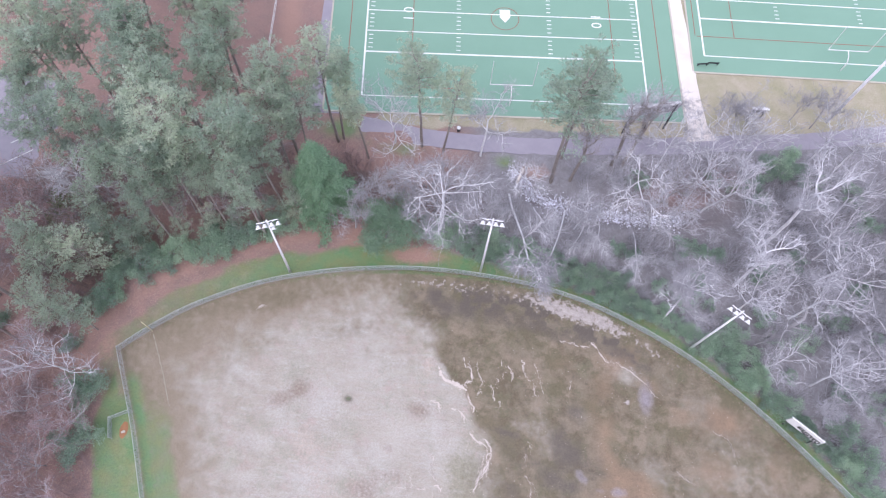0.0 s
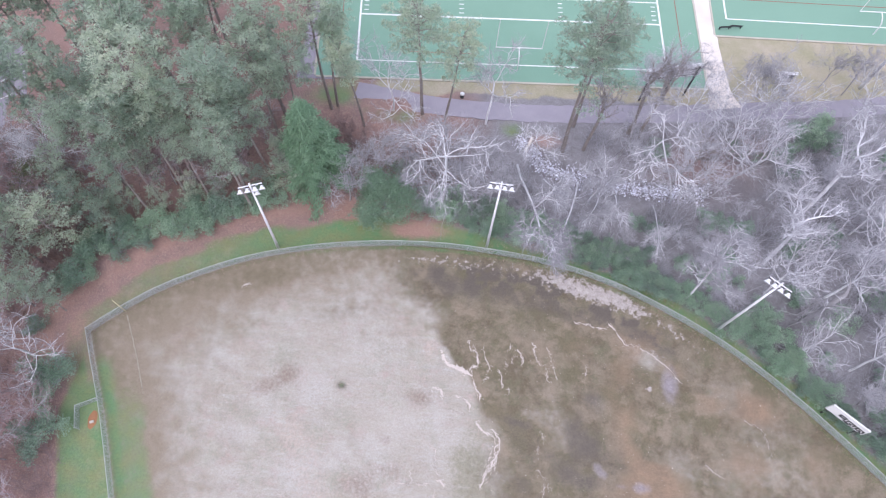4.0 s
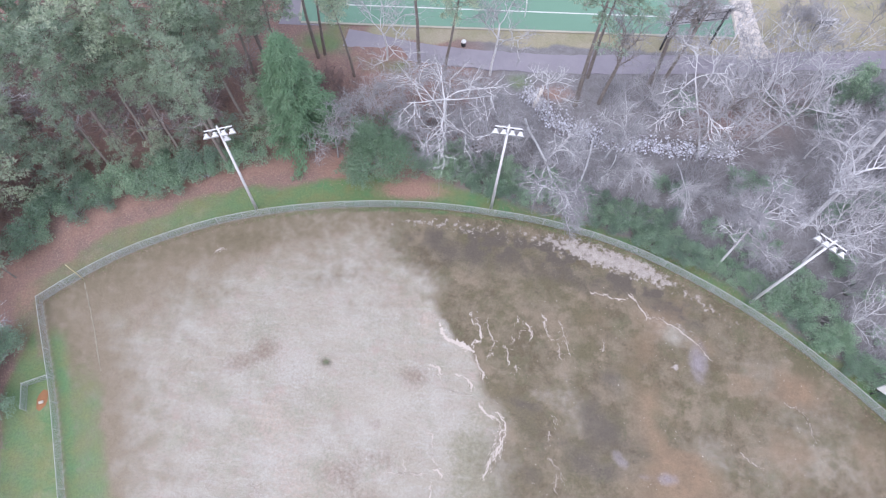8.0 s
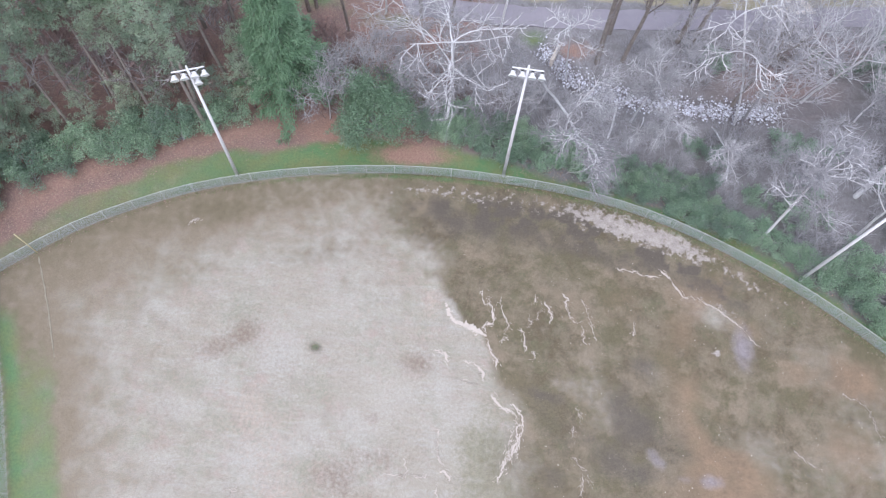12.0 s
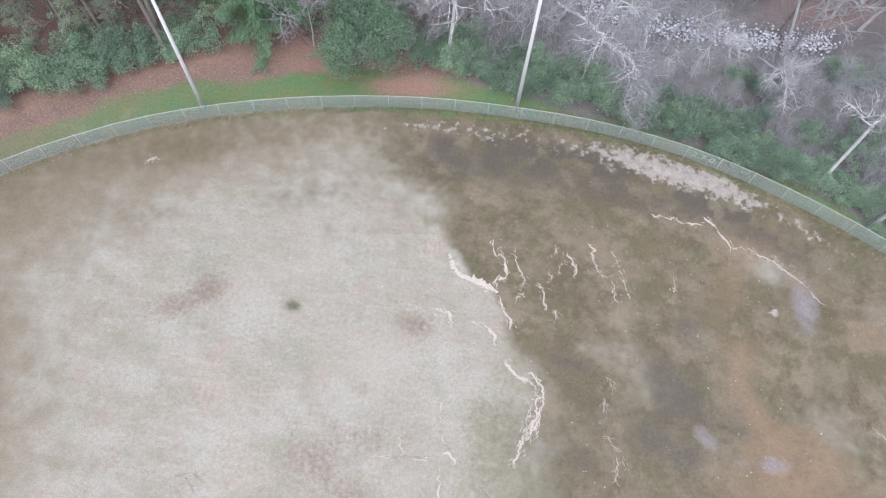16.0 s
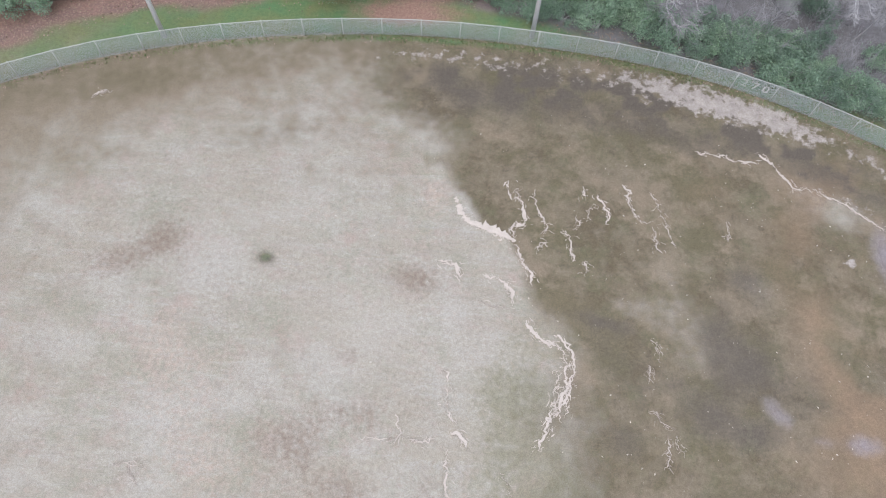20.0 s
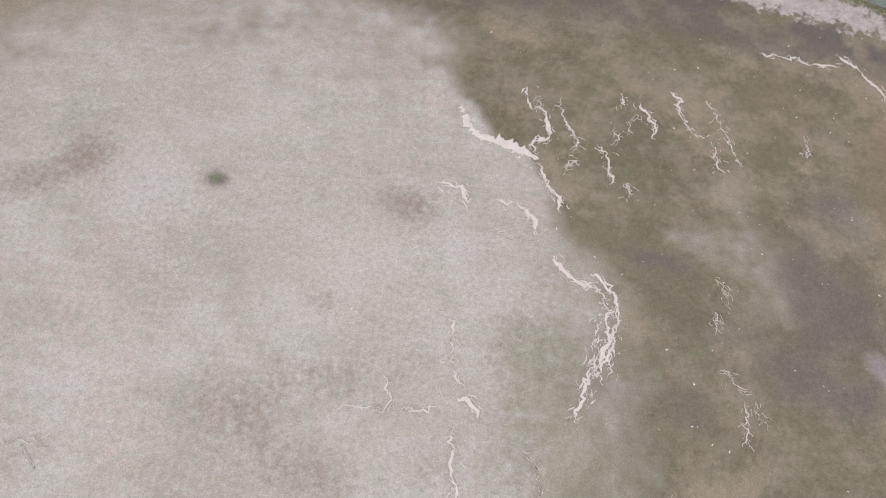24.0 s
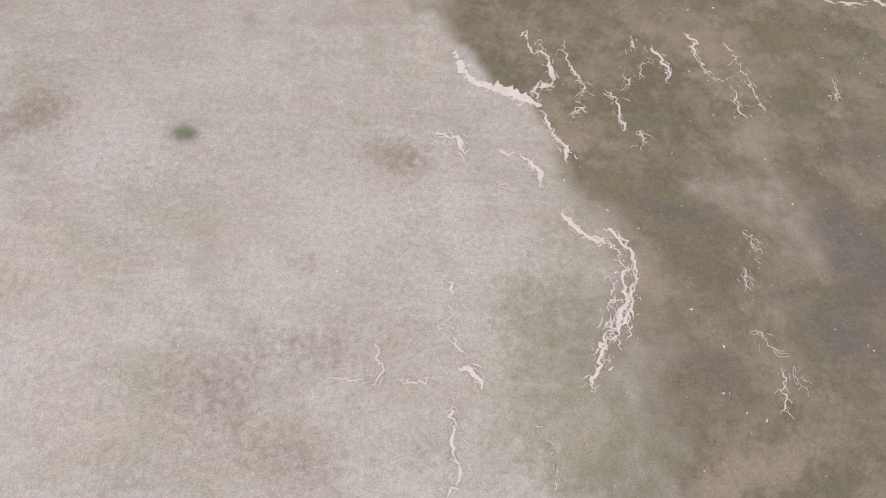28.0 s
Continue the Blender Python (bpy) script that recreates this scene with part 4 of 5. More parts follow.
    bag = tagged(part("sand_bag", Geo().box((0, 0, 0.12), (0.5, 0.3, 0.2), Matrix.Rotation(0.4, 3, "Z"), 0.08), SCRAP), "pale filled bag on the clay heap", "bag")
    bag.location = (-41.1, 4.9, 0.09)

    bin_ = thing("litter_bin", "dark litter bin with a white lid beside the footpath", "litter bin", pose(BIN[0], BIN[1], 0))
    part("drum", Geo().tube([(0, 0, 0), (0, 0, 0.1), (0, 0, 0.85)], [0.27, 0.29, 0.32], 14), DARK, bin_, "", True)
    part("lid", Geo().tube([(0, 0, 0.85), (0, 0, 0.95), (0, 0, 1.08)], [0.35, 0.33, 0.14], 14), LAMP_WHITE, bin_, "white domed lid", True)
    for x, y, turn in ((42.3, 75.6, 10), (44.2, 76.0, 2)):
        bench = thing("team_bench", "dark metal team bench at the turf edge", "bench", pose(x, y, 0.08, 0, 0, turn), "team benches")
        part("seat", Geo().box((0, 0, 0.45), (1.9, 0.28, 0.05), None, 0.01), DARK, bench)
        part("backrest", Geo().box((0, -0.2, 0.8), (1.9, 0.05, 0.26), Matrix.Rotation(radians(8), 3, "X"), 0.01), DARK, bench)
        for k in (-0.8, 0.8):
            part("leg", Geo().box((k, 0, 0.22), (0.06, 0.3, 0.44), None, 0.008), DARK, bench)
            part("back_support", Geo().box((k, -0.17, 0.66), (0.05, 0.05, 0.5), None, 0.006), DARK, bench)
    kerb = spline([(-21.3, 66.0), (-21.0, 63.8), (-19.8, 61.6), (-17.4, 59.9)], 0.8)
    part("drive_kerb", ribbon(kerb, 0.22, 0.14, 0.3), CURB)
    tagged(bpy.data.objects["drive_kerb"], "pale curved kerb where drive meets footpath", "kerb", kind="structure")


BIN = (0.65, 57.6)
build_boards()


# ---- silt trickles on the field ----
def strand(g, line, width, level, rng, wander):
    """One ragged thread of silt along a line."""
    wob, pts, ws, w = Vector((0, 0, 0)), [], [], 1.0
    n = len(line)
    for i, p in enumerate(line):
        wob = wob * 0.72 + Vector((rng.gauss(0, wander), rng.gauss(0, wander), 0))
        pts.append(p + wob)
        w = min(2.2, max(0.05, w + rng.gauss(0, 0.4)))
        ws.append(max(0.008, width * w * min(1, (i + 1) / 4, (n - i) / 4)))
    r = ribbon(pts, ws, level, 0.028, width * 0.16, rng)
    g.add(r.v, r.f)
    return pts


def trickle(points, width, rng, tails=0):
    """A wandering trickle of pale silt: a few braided ragged threads with short side threads."""
    g, line = Geo(), spline(points, 0.1)
    level = 0.03 + rng.random() * 0.006
    pts = strand(g, line, min(0.085, width * 0.36) + width * 0.08, level, rng, 0.07)
    for k in range(1 + int(width * 9)):
        a = rng.randrange(max(1, int(len(line) * 0.7)))
        b = min(len(line), a + rng.randrange(5, 8 + len(line) // 2))
        if b - a > 4:
            off = Vector((rng.gauss(0, width * 0.22), rng.gauss(0, width * 0.22), 0))
            strand(g, [p + off for p in line[a:b]], rng.uniform(0.012, 0.03) + width * rng.uniform(0.02, 0.1), level + 0.003 + 0.002 * k, rng, 0.06 + width * 0.1)
    for _ in range(tails):
        i = rng.randrange(len(pts) - 1)
        flow = (pts[min(i + 4, len(pts) - 1)] - pts[max(i - 4, 0)]).normalized()
        q = pts[i] + Vector((rng.gauss(0, 0.12 + width * 0.4), rng.gauss(0, 0.08 + width * 0.3), 0))
        end = q + flow * rng.uniform(0.05, 0.4) + Vector((rng.gauss(0, 0.16), rng.gauss(0, 0.12), 0))
        mid = (q + end) / 2 + Vector((rng.gauss(0, 0.05), rng.gauss(0, 0.05), 0))
        strand(g, spline([q, mid, end], 0.05), width * rng.uniform(0.04, 0.14) + 0.006, level - 0.002 - rng.random() * 0.006, rng, 0.014)
    return g


def build_trickles():
    rng = random.Random(21)
    wash = thing("silt_trickles", "pale dried silt trickles left by rain on brown turf", "silt", kind="structure")

    def run(width, tails, *points):
        part("trickle", trickle(points, width, rng, tails + 5), SILT, wash)

    # the main wash and its feeders
    run(0.34, 24, (1.0, 17.4), (1.6, 16.1), (3.1, 15.7), (4.4, 15.1), (5.1, 14.6))
    run(0.17, 14, (5.1, 14.6), (5.4, 13.5), (6.1, 12.6), (6.4, 11.6))
    run(0.26, 12, (4.4, 19.5), (4.5, 18.4), (5.4, 17.9), (5.7, 16.3), (4.8, 15.9), (4.7, 15.2))
    run(0.09, 4, (5.3, 18.9), (5.3, 18.0))
    run(0.14, 9, (6.3, 18.9), (6.4, 17.6), (7.1, 16.4), (7.1, 14.8))
    run(0.12, 5, (7.2, 14.7), (6.9, 14.8), (6.6, 14.2))
    run(0.11, 4, (9.7, 19.6), (9.9, 18.6))
    run(0.06, 4, (9.4, 17.5), (9.2, 16.2))
    run(0.11, 8, (8.2, 16.0), (8.7, 15.3), (9.0, 13.6))
    run(0.06, 5, (10.5, 18.2), (10.0, 17.0))
    run(0.13, 6, (10.7, 19.1), (11.3, 17.8), (11.4, 16.9))
    run(0.16, 8, (12.6, 20.0), (13.0, 18.5), (13.7, 17.1), (14.5, 17.0))
    run(0.1, 10, (14.5, 19.6), (14.9, 18.7), (15.1, 17.6), (15.6, 16.2), (15.9, 15.4))
    run(0.09, 7, (14.5, 16.8), (14.6, 15.6), (14.9, 14.8))
    run(0.14, 4, (9.8, 13.9), (9.9, 13.0))
    run(0.06, 7, (19.6, 17.6), (19.7, 16.9), (19.4, 16.2))
    # threads on the pale turf below the wash
    run(0.2, 12, (-0.1, 12.9), (1.1, 12.7), (1.3, 11.9))
    run(0.3, 20, (2.9, 12.2), (4.3, 11.7), (5.0, 10.6))
    run(0.06, 10, (2.6, 10.2), (5.1, 9.9))
    run(0.22, 30, (5.9, 9.2), (6.8, 8.0), (8.1, 7.5), (8.4, 6.4))
    run(0.38, 44, (8.4, 6.4), (8.4, 5.1), (7.9, 3.6), (7.2, 2.4))
    run(0.13, 18, (7.7, 8.3), (8.6, 7.8), (9.0, 6.8), (8.6, 4.4), (8.4, 3.1))
    run(0.14, 14, (8.0, 6.1), (7.8, 4.8), (7.8, 3.3))
    run(0.14, 14, (7.6, 3.3), (7.0, 1.8), (6.9, 1.1))
    run(0.21, 16, (0.9, 5.4), (1.3, 4.3), (1.4, 2.9), (2.0, 2.2))
    run(0.2, 12, (1.5, 1.7), (2.1, 1.6), (2.6, 1.0))
    run(0.15, 12, (1.5, 0.8), (1.5, -1.0), (1.7, -2.3), (1.4, -3.1))
    run(0.14, 10, (-1.0, 1.1), (0.5, 1.1))
    run(0.08, 8, (-1.9, 2.7), (-1.5, 1.5), (-1.6, 0.8))
    run(0.05, 6, (-3.6, 1.0), (-1.7, 1.1))
    run(0.09, 6, (4.6, -0.5), (5.1, -1.2), (5.3, -2.5))
    run(0.06, 6, (-17.8, -1.5), (-15.7, -1.5))
    run(0.06, 6, (-16.6, -1.6), (-16.0, -2.7))
    run(0.12, 8, (-26.4, 24.0), (-25.9, 24.5), (-25.2, 24.6))
    # faint threads farther out on the brown soil
    run(0.04, 6, (14.0, 8.5), (14.5, 7.4))
    run(0.04, 5, (13.7, 6.9), (13.7, 5.6))
    run(0.05, 6, (13.5, 4.0), (14.9, 3.1))
    run(0.06, 7, (14.7, 2.6), (14.6, 1.6), (14.2, 0.8))
    run(0.03, 4, (15.0, 2.5), (15.1, 1.7))
    run(0.12, 8, (17.9, 23.4), (19.7, 23.1), (22.4, 22.6))
    run(0.22, 10, (22.7, 23.6), (23.6, 22.9), (24.2, 21.6), (25.2, 20.8), (26.4, 20.8))
    run(0.08, 8, (26.2, 20.9), (29.8, 18.8), (31.5, 17.2), (32.0, 16.3))
    run(0.05, 9, (39.9, 12.3), (42.3, 10.8), (43.1, 8.0))
    run(0.04, 5, (34.5, 6.4), (36.9, 4.7))
    line = spline([(0.8, 17.9), (1.1, 17.0), (1.75, 16.1), (3.1, 15.72), (4.4, 15.15), (5.0, 14.7)], 0.12)
    broad = [float(np.interp(i / len(line), [0, 0.15, 0.35, 0.55, 0.8, 1.0], [0.1, 0.3, 0.32, 0.6, 0.5, 0.12])) * rng.uniform(0.75, 1.2) for i in range(len(line))]
    part("wash_fan", ribbon(line, broad, 0.034, 0.03, 0.085, rng), SILT, wash)
    tagged(part("foul_line", ribbon(spline([(-40.5, 18.8), (-38.2, 14.1), (-35.8, 8.8)], 0.5), 0.14, 0.03, 0.025, 0.03, rng), CHALK), "worn pale foul line fading into turf", "line", kind="structure")


build_trickles()


# ---- trees ----
def bent(start, direction, length, rng, n=3, droop=0.0, wander=0.18):
    """Points of a slightly crooked limb."""
    pts, d = [Vector(start)], Vector(direction).normalized()
    for _ in range(n):
        d = (d + Vector((rng.gauss(0, wander), rng.gauss(0, wander), rng.gauss(0, wander * 0.7) - droop))).normalized()
        pts.append(pts[-1] + d * (length / n))
    return pts, d


def strip(g, a, b, w, rng):
    """A twig as a thin flat sliver."""
    s = (b - a).cross(Vector((rng.gauss(0, 1), rng.gauss(0, 1), rng.gauss(0, 1)))).normalized() * w
    g.add((a - s, a + s, b + s * 0.4, b - s * 0.4), ((0, 1, 2, 3),))


def bare_tree_meshes(seed, height, spread, fork, density, stout=1.0, rise=1.0, reach=None, starts=None, sag=0.0):
    """Trunk with limbs, and twigs, of a leafless tree: each limb forks outward, the ends fray into twigs."""
    rng = random.Random(seed)
    trunk, twigs, arms = Geo(), Geo(), []
    base_r = height * 0.0088 * stout
    tpts, td = bent((0, 0, -0.3), (rng.gauss(0, 0.06), rng.gauss(0, 0.06), 1), height * fork, rng, 4, 0, 0.05)
    trunk.tube(tpts, [base_r * 1.25, base_r, base_r * 0.92, base_r * 0.85, base_r * 0.78], 8)

    def grow(start, direction, length, radius, level):
        pts, d = bent(start, direction, length, rng, (5, 4, 3, 2)[level], (sag if level < 2 else 0.0) - (0.02 if level < 3 else 0.0), 0.17 + 0.05 * level)
        n = len(pts)
        radii = [radius * (1 - 0.5 * i / (n - 1)) for i in range(n)]
        (arms[-1] if level < 3 else twigs).tube(pts, radii, (5, 4, 3, 3)[level], level < 1)
        if level == 3:
            for _ in range(density):
                i = rng.randrange(n - 1)
                p = pts[i].lerp(pts[i + 1], rng.random())
                way = (d + Vector((rng.gauss(0, 0.6), rng.gauss(0, 0.6), rng.gauss(0.05, 0.4)))).normalized()
                q = p + way * rng.uniform(0.35, 1.0)
                strip(twigs, p, q, rng.uniform(0.016, 0.026), rng)
                strip(twigs, q, q + (way + Vector((rng.gauss(0, 0.5), rng.gauss(0, 0.5), rng.gauss(0, 0.4)))).normalized() * rng.uniform(0.2, 0.6), 0.014, rng)
            return
        kids = (5, 4, 3)[level]
        for k in range(kids):
            at = 0.3 + 0.7 * (k + rng.random() * 0.8) / kids
            i = min(n - 2, int(at * (n - 1)))
            p = pts[i].lerp(pts[i + 1], at * (n - 1) - i)
            side = Vector((rng.gauss(0, 1), rng.gauss(0, 1), rng.gauss(0.25, 0.5) * rise)).normalized()
            way = (d * (1.0 - 0.12 * level) + side * (0.75 * spread)).normalized()
            grow(p, way, length * rng.uniform(0.5, 0.72), max((0.05, 0.036, 0.024)[level], radius * rng.uniform(0.45, 0.62)), level + 1)

    starts = starts or rng.randint(4, 5)
    for k in range(starts):
        w = 2 * math.pi * (k + rng.random() * 0.6) / starts
        arms.append(Geo())
        way = Vector((math.cos(w) * 0.62 * spread, math.sin(w) * 0.62 * spread, rise * rng.uniform(0.6, 1.3)))
        length = reach * rng.uniform(0.75, 1.2) if reach else height * (1 - fork) * rng.uniform(0.42, 0.56)
        grow(tpts[-1 - (k % 2)] if k else tpts[-1], way, length, base_r * rng.uniform(0.4, 0.55), 0)
    return (trunk, twigs, *arms)


def pine_meshes(seed, height, crown, low=0.5, limbs=38, tuft=1.0):
    """Bare lower trunk, whorled limbs, and needle tufts gathered in pads at the limb ends."""
    rng = random.Random(seed)
    trunk, needles = Geo(), Geo()
    pts, _ = bent((0, 0, -0.3), (rng.gauss(0, 0.03), rng.gauss(0, 0.03), 1), height, rng, 6, 0, 0.025)
    r = height * 0.0092
    trunk.tube(pts, [r * (1.15 - 0.16 * i) for i in range(7)], 8)

    def stem(t):
        i = min(5, int(t * 6))
        return pts[i].lerp(pts[i + 1], t * 6 - i)

    lop = [rng.uniform(0.7, 1.2) for _ in range(7)]
    for k in range(limbs):
        u = (k + rng.random()) / limbs
        t = low + (0.99 - low) * u
        w = 2.4 * k + rng.gauss(0, 0.4)
        reach = crown * (0.55 + 0.5 * math.sin(math.pi * (0.2 + 0.62 * u))) * rng.uniform(0.6, 1.1) * (1.0 if u < 0.8 else 1.9 - 1.1 * u)
        reach *= lop[int(w / (2 * math.pi) * 7) % 7]
        lp, _ = bent(stem(t), (math.cos(w), math.sin(w), 0.05 + 0.6 * u), reach, rng, 3, 0.0, 0.16)
        trunk.tube(lp, [0.07, 0.05, 0.035, 0.02], 4, False)
        for j in range(3 + int(1.5 * reach)):
            at = 0.35 + 0.7 * rng.random() ** 0.7
            i = min(2, int(at * 3))
            pad = lp[i].lerp(lp[i + 1], min(1.15, at * 3 - i)) + Vector((rng.gauss(0, 0.5), rng.gauss(0, 0.5), rng.gauss(0.15, 0.25)))
            size = rng.uniform(0.28, 0.5) * tuft
            for _ in range(30):
                d = Vector((rng.gauss(0, 1), rng.gauss(0, 1), rng.gauss(0.45, 0.6))).normalized()
                q = pad + Vector((d.x * size, d.y * size, d.z * size * 0.6)) * rng.uniform(0.4, 1.1)
                s = d.cross(Vector((rng.gauss(0, 1), rng.gauss(0, 1), rng.gauss(0, 1)))).normalized() * rng.uniform(0.05, 0.085)
                needles.add((q - s, q + s, q + d * rng.uniform(0.2, 0.4)), ((0, 1, 2),))
    return trunk, needles


def cedar_meshes(seed, height, crown):
    """A dense evergreen cone of drooping sprays."""
    rng = random.Random(seed)
    trunk, sprays = Geo(), Geo()
    trunk.tube([(0, 0, -0.3), (0, 0, height * 0.6), (0, 0, height * 0.97)], [height * 0.013, height * 0.008, 0.02], 8)
    for k in range(150):
        u = (k + rng.random()) / 150
        z = height * (0.1 + 0.88 * u)
        reach = crown * (1 - u) ** 0.75 * rng.uniform(0.7, 1.12) + 0.25
        w = 2.4 * k + rng.gauss(0, 0.3)
        lp, _ = bent((0, 0, z), (math.cos(w), math.sin(w), 0.1), reach, rng, 3, 0.1, 0.1)
        trunk.tube(lp, [0.035, 0.025, 0.018, 0.01], 3, False)
        for j in range(int(8 + 7 * reach)):
            at = rng.random() ** 0.6
            i = min(2, int(at * 3))
            c = lp[i].lerp(lp[i + 1], at * 3 - i) + Vector((rng.gauss(0, 0.22), rng.gauss(0, 0.22), rng.gauss(-0.08, 0.12)))
            for _ in range(10):
                d = Vector((math.cos(w) + rng.gauss(0, 0.6), math.sin(w) + rng.gauss(0, 0.6), rng.gauss(-0.3, 0.3))).normalized()
                q = c + Vector((rng.gauss(0, 0.24), rng.gauss(0, 0.24), rng.gauss(0, 0.12)))
                s = d.cross(Vector((rng.gauss(0, 0.5), rng.gauss(0, 0.5), 1))).normalized() * rng.uniform(0.035, 0.06)
                sprays.add((q - s, q + s, q + d * rng.uniform(0.25, 0.5)), ((0, 1, 2),))
    return trunk, sprays


def shrub_meshes(seed, height, crown, leaves, count=13, tall=0.3):
    """Several stems with leaves gathered in uneven lobes, some sprays reaching out past them."""
    rng = random.Random(seed)
    stems, foliage = Geo(), Geo()
    lobes = []
    for k in range(count):
        w, rr = rng.uniform(0, 2 * math.pi), crown * math.sqrt(rng.random()) * 0.9
        top = height * rng.uniform(0.45, 1.0) * (1 - 0.35 * rr / crown)
        c = Vector((rr * math.cos(w), rr * math.sin(w), top * 0.72))
        lobes.append((c, crown * rng.uniform(0.2, 0.42), top * tall))
        stems.tube([(rng.gauss(0, 0.15), rng.gauss(0, 0.15), -0.1), c * 0.55, c], [0.05, 0.035, 0.015], 4, False)
        for _ in range(4):
            d = Vector((rng.gauss(0, 1), rng.gauss(0, 1), rng.uniform(0, 0.9))).normalized()
            end = c + d * crown * rng.uniform(0.3, 0.6)
            strip(stems, c, end, 0.014, rng)
            for _ in range(leaves // (count * 14)):
                q = c.lerp(end, rng.uniform(0.4, 1.1)) + Vector((rng.gauss(0, 0.12), rng.gauss(0, 0.12), rng.gauss(0, 0.1)))
                foliage.leaf((q.x, q.y, max(0.1, q.z)), rng.uniform(0.06, 0.11), rng, 0.7)
    for _ in range(leaves):
        c, rh, rz = rng.choice(lobes)
        d = Vector((rng.gauss(0, 1), rng.gauss(0, 1), rng.gauss(0.3, 0.9))).normalized()
        f = 1.15 * rng.random() ** 0.45
        foliage.leaf((c.x + d.x * rh * f, c.y + d.y * rh * f, max(0.1, c.z + d.z * rz * f)), rng.uniform(0.06, 0.115), rng, 0.8)
    return stems, foliage


def brush_meshes(seed, height, crown):
    """A thicket of thin bare stems that fork near their ends."""
    rng = random.Random(seed)
    stems = Geo()
    for _ in range(22):
        w = rng.uniform(0, 2 * math.pi)
        base = Vector((rng.gauss(0, crown * 0.4), rng.gauss(0, crown * 0.4), -0.1))
        pts, d = bent(base, (math.cos(w) * 0.5, math.sin(w) * 0.5, 1), height * rng.uniform(0.5, 1.1), rng, 3, -0.01, 0.18)
        stems.tube(pts, [0.03, 0.025, 0.018, 0.01], 3, False)
        for _ in range(16):
            i = rng.randint(0, 2)
            p = pts[i].lerp(pts[i + 1], rng.random())
            q = p + (d + Vector((rng.gauss(0, 0.8), rng.gauss(0, 0.8), rng.gauss(0, 0.4)))).normalized() * height * rng.uniform(0.15, 0.36)
            strip(stems, p, q, rng.uniform(0.01, 0.018), rng)
    return stems


class Kind:
    """A kind of plant: a few shapes made once, then set out with shared meshes."""

    def __init__(self, name, category, group, parts, shapes):
        self.name, self.category, self.group, self.parts = name, category, group, parts
        extra = [("limb", parts[0][1])] * 12
        self.shapes = [[(n, g.mesh(n, mat)) for (n, mat), g in zip(parts + extra, shape)] for shape in shapes]

    def put(self, x, y, label, rng, size=1.0, shape=None, turn=None, lean=(0, 0), z=0.0, stretch=1.0):
        i = rng.randrange(len(self.shapes)) if shape is None else shape
        a = rng.uniform(0, 360) if turn is None else turn
        ob = thing(self.name, label, self.category, None, self.group)
        for n, me in self.shapes[i]:
            part(n, me, None, ob)
        ob.matrix_basis = pose(x, y, z - 0.05, lean[0], lean[1]) @ pose(0, 0, 0, 0, 0, a) @ Matrix.Diagonal((size, size, size * stretch, 1))
        return ob


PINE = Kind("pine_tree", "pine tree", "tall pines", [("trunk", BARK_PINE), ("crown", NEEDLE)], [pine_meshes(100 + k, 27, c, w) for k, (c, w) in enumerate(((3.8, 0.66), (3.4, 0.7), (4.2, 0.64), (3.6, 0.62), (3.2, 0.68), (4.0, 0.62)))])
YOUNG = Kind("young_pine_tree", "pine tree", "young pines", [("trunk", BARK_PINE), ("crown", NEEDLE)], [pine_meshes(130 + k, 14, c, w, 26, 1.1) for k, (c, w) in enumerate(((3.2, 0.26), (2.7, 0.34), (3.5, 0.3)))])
PALE = Kind("bare_sycamore", "bare tree", "pale bare trees", [("trunk", BARK_PALE), ("crown", TWIG)], [bare_tree_meshes(200 + k, 18, s, f, 4) for k, (s, f) in enumerate(((1.0, 0.42), (1.25, 0.35), (0.85, 0.5), (1.45, 0.45)))])
BURST = Kind("spreading_sycamore", "bare tree", "wide pale bare trees", [("trunk", BARK_PALE), ("crown", TWIG)],
             [bare_tree_meshes(240, 21, 1.5, 0.72, 4, 0.9, 0.28, 4.9, 9, 0.03), bare_tree_meshes(241, 17, 1.4, 0.82, 5, 0.85, 0.4, 2.4, 9, 0.0), bare_tree_meshes(242, 26, 1.2, 0.88, 3, 0.5, 0.15, 4.0, 5, 0.08), bare_tree_meshes(243, 20, 1.3, 0.66, 3, 1.35, 0.7, 3.8, 6, 0.0)])
LEANING = Kind("leaning_sycamore", "bare tree", "leaning pale trees", [("trunk", BARK_PALE), ("crown", TWIG)], [bare_tree_meshes(260 + k, 20, 0.8, 0.8, 3, 0.62, 1.0, 2.7, 5) for k in range(3)])
GREY = Kind("bare_tree", "bare tree", "grey bare trees", [("trunk", BARK_GREY), ("crown", TWIG)], [bare_tree_meshes(300 + k, 16, s, f, 4, 0.8) for k, (s, f) in enumerate(((0.9, 0.4), (1.15, 0.32), (0.8, 0.52), (1.05, 0.45)))])
DARK_TREE = Kind("dark_bare_tree", "bare tree", "dark bare trees", [("trunk", BARK_PINE), ("crown", TWIG)], [bare_tree_meshes(350 + k, 22, 0.7, 0.62, 3, 1.5) for k in range(2)])
RED = Kind("reddish_bare_tree", "bare tree", "reddish bare trees", [("trunk", BARK_GREY), ("crown", TWIG_RED)], [bare_tree_meshes(400 + k, 11, 1.15, 0.3, 2, 0.7) for k in range(2)])
CEDARS = Kind("cedar_tree", "cedar tree", "cedars", [("trunk", BARK_PINE), ("crown", CEDAR)], [cedar_meshes(500, 17, 5.0), cedar_meshes(501, 12, 3.4)])
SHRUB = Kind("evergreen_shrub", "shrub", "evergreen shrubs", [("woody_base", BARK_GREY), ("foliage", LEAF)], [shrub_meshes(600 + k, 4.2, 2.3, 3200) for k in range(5)])
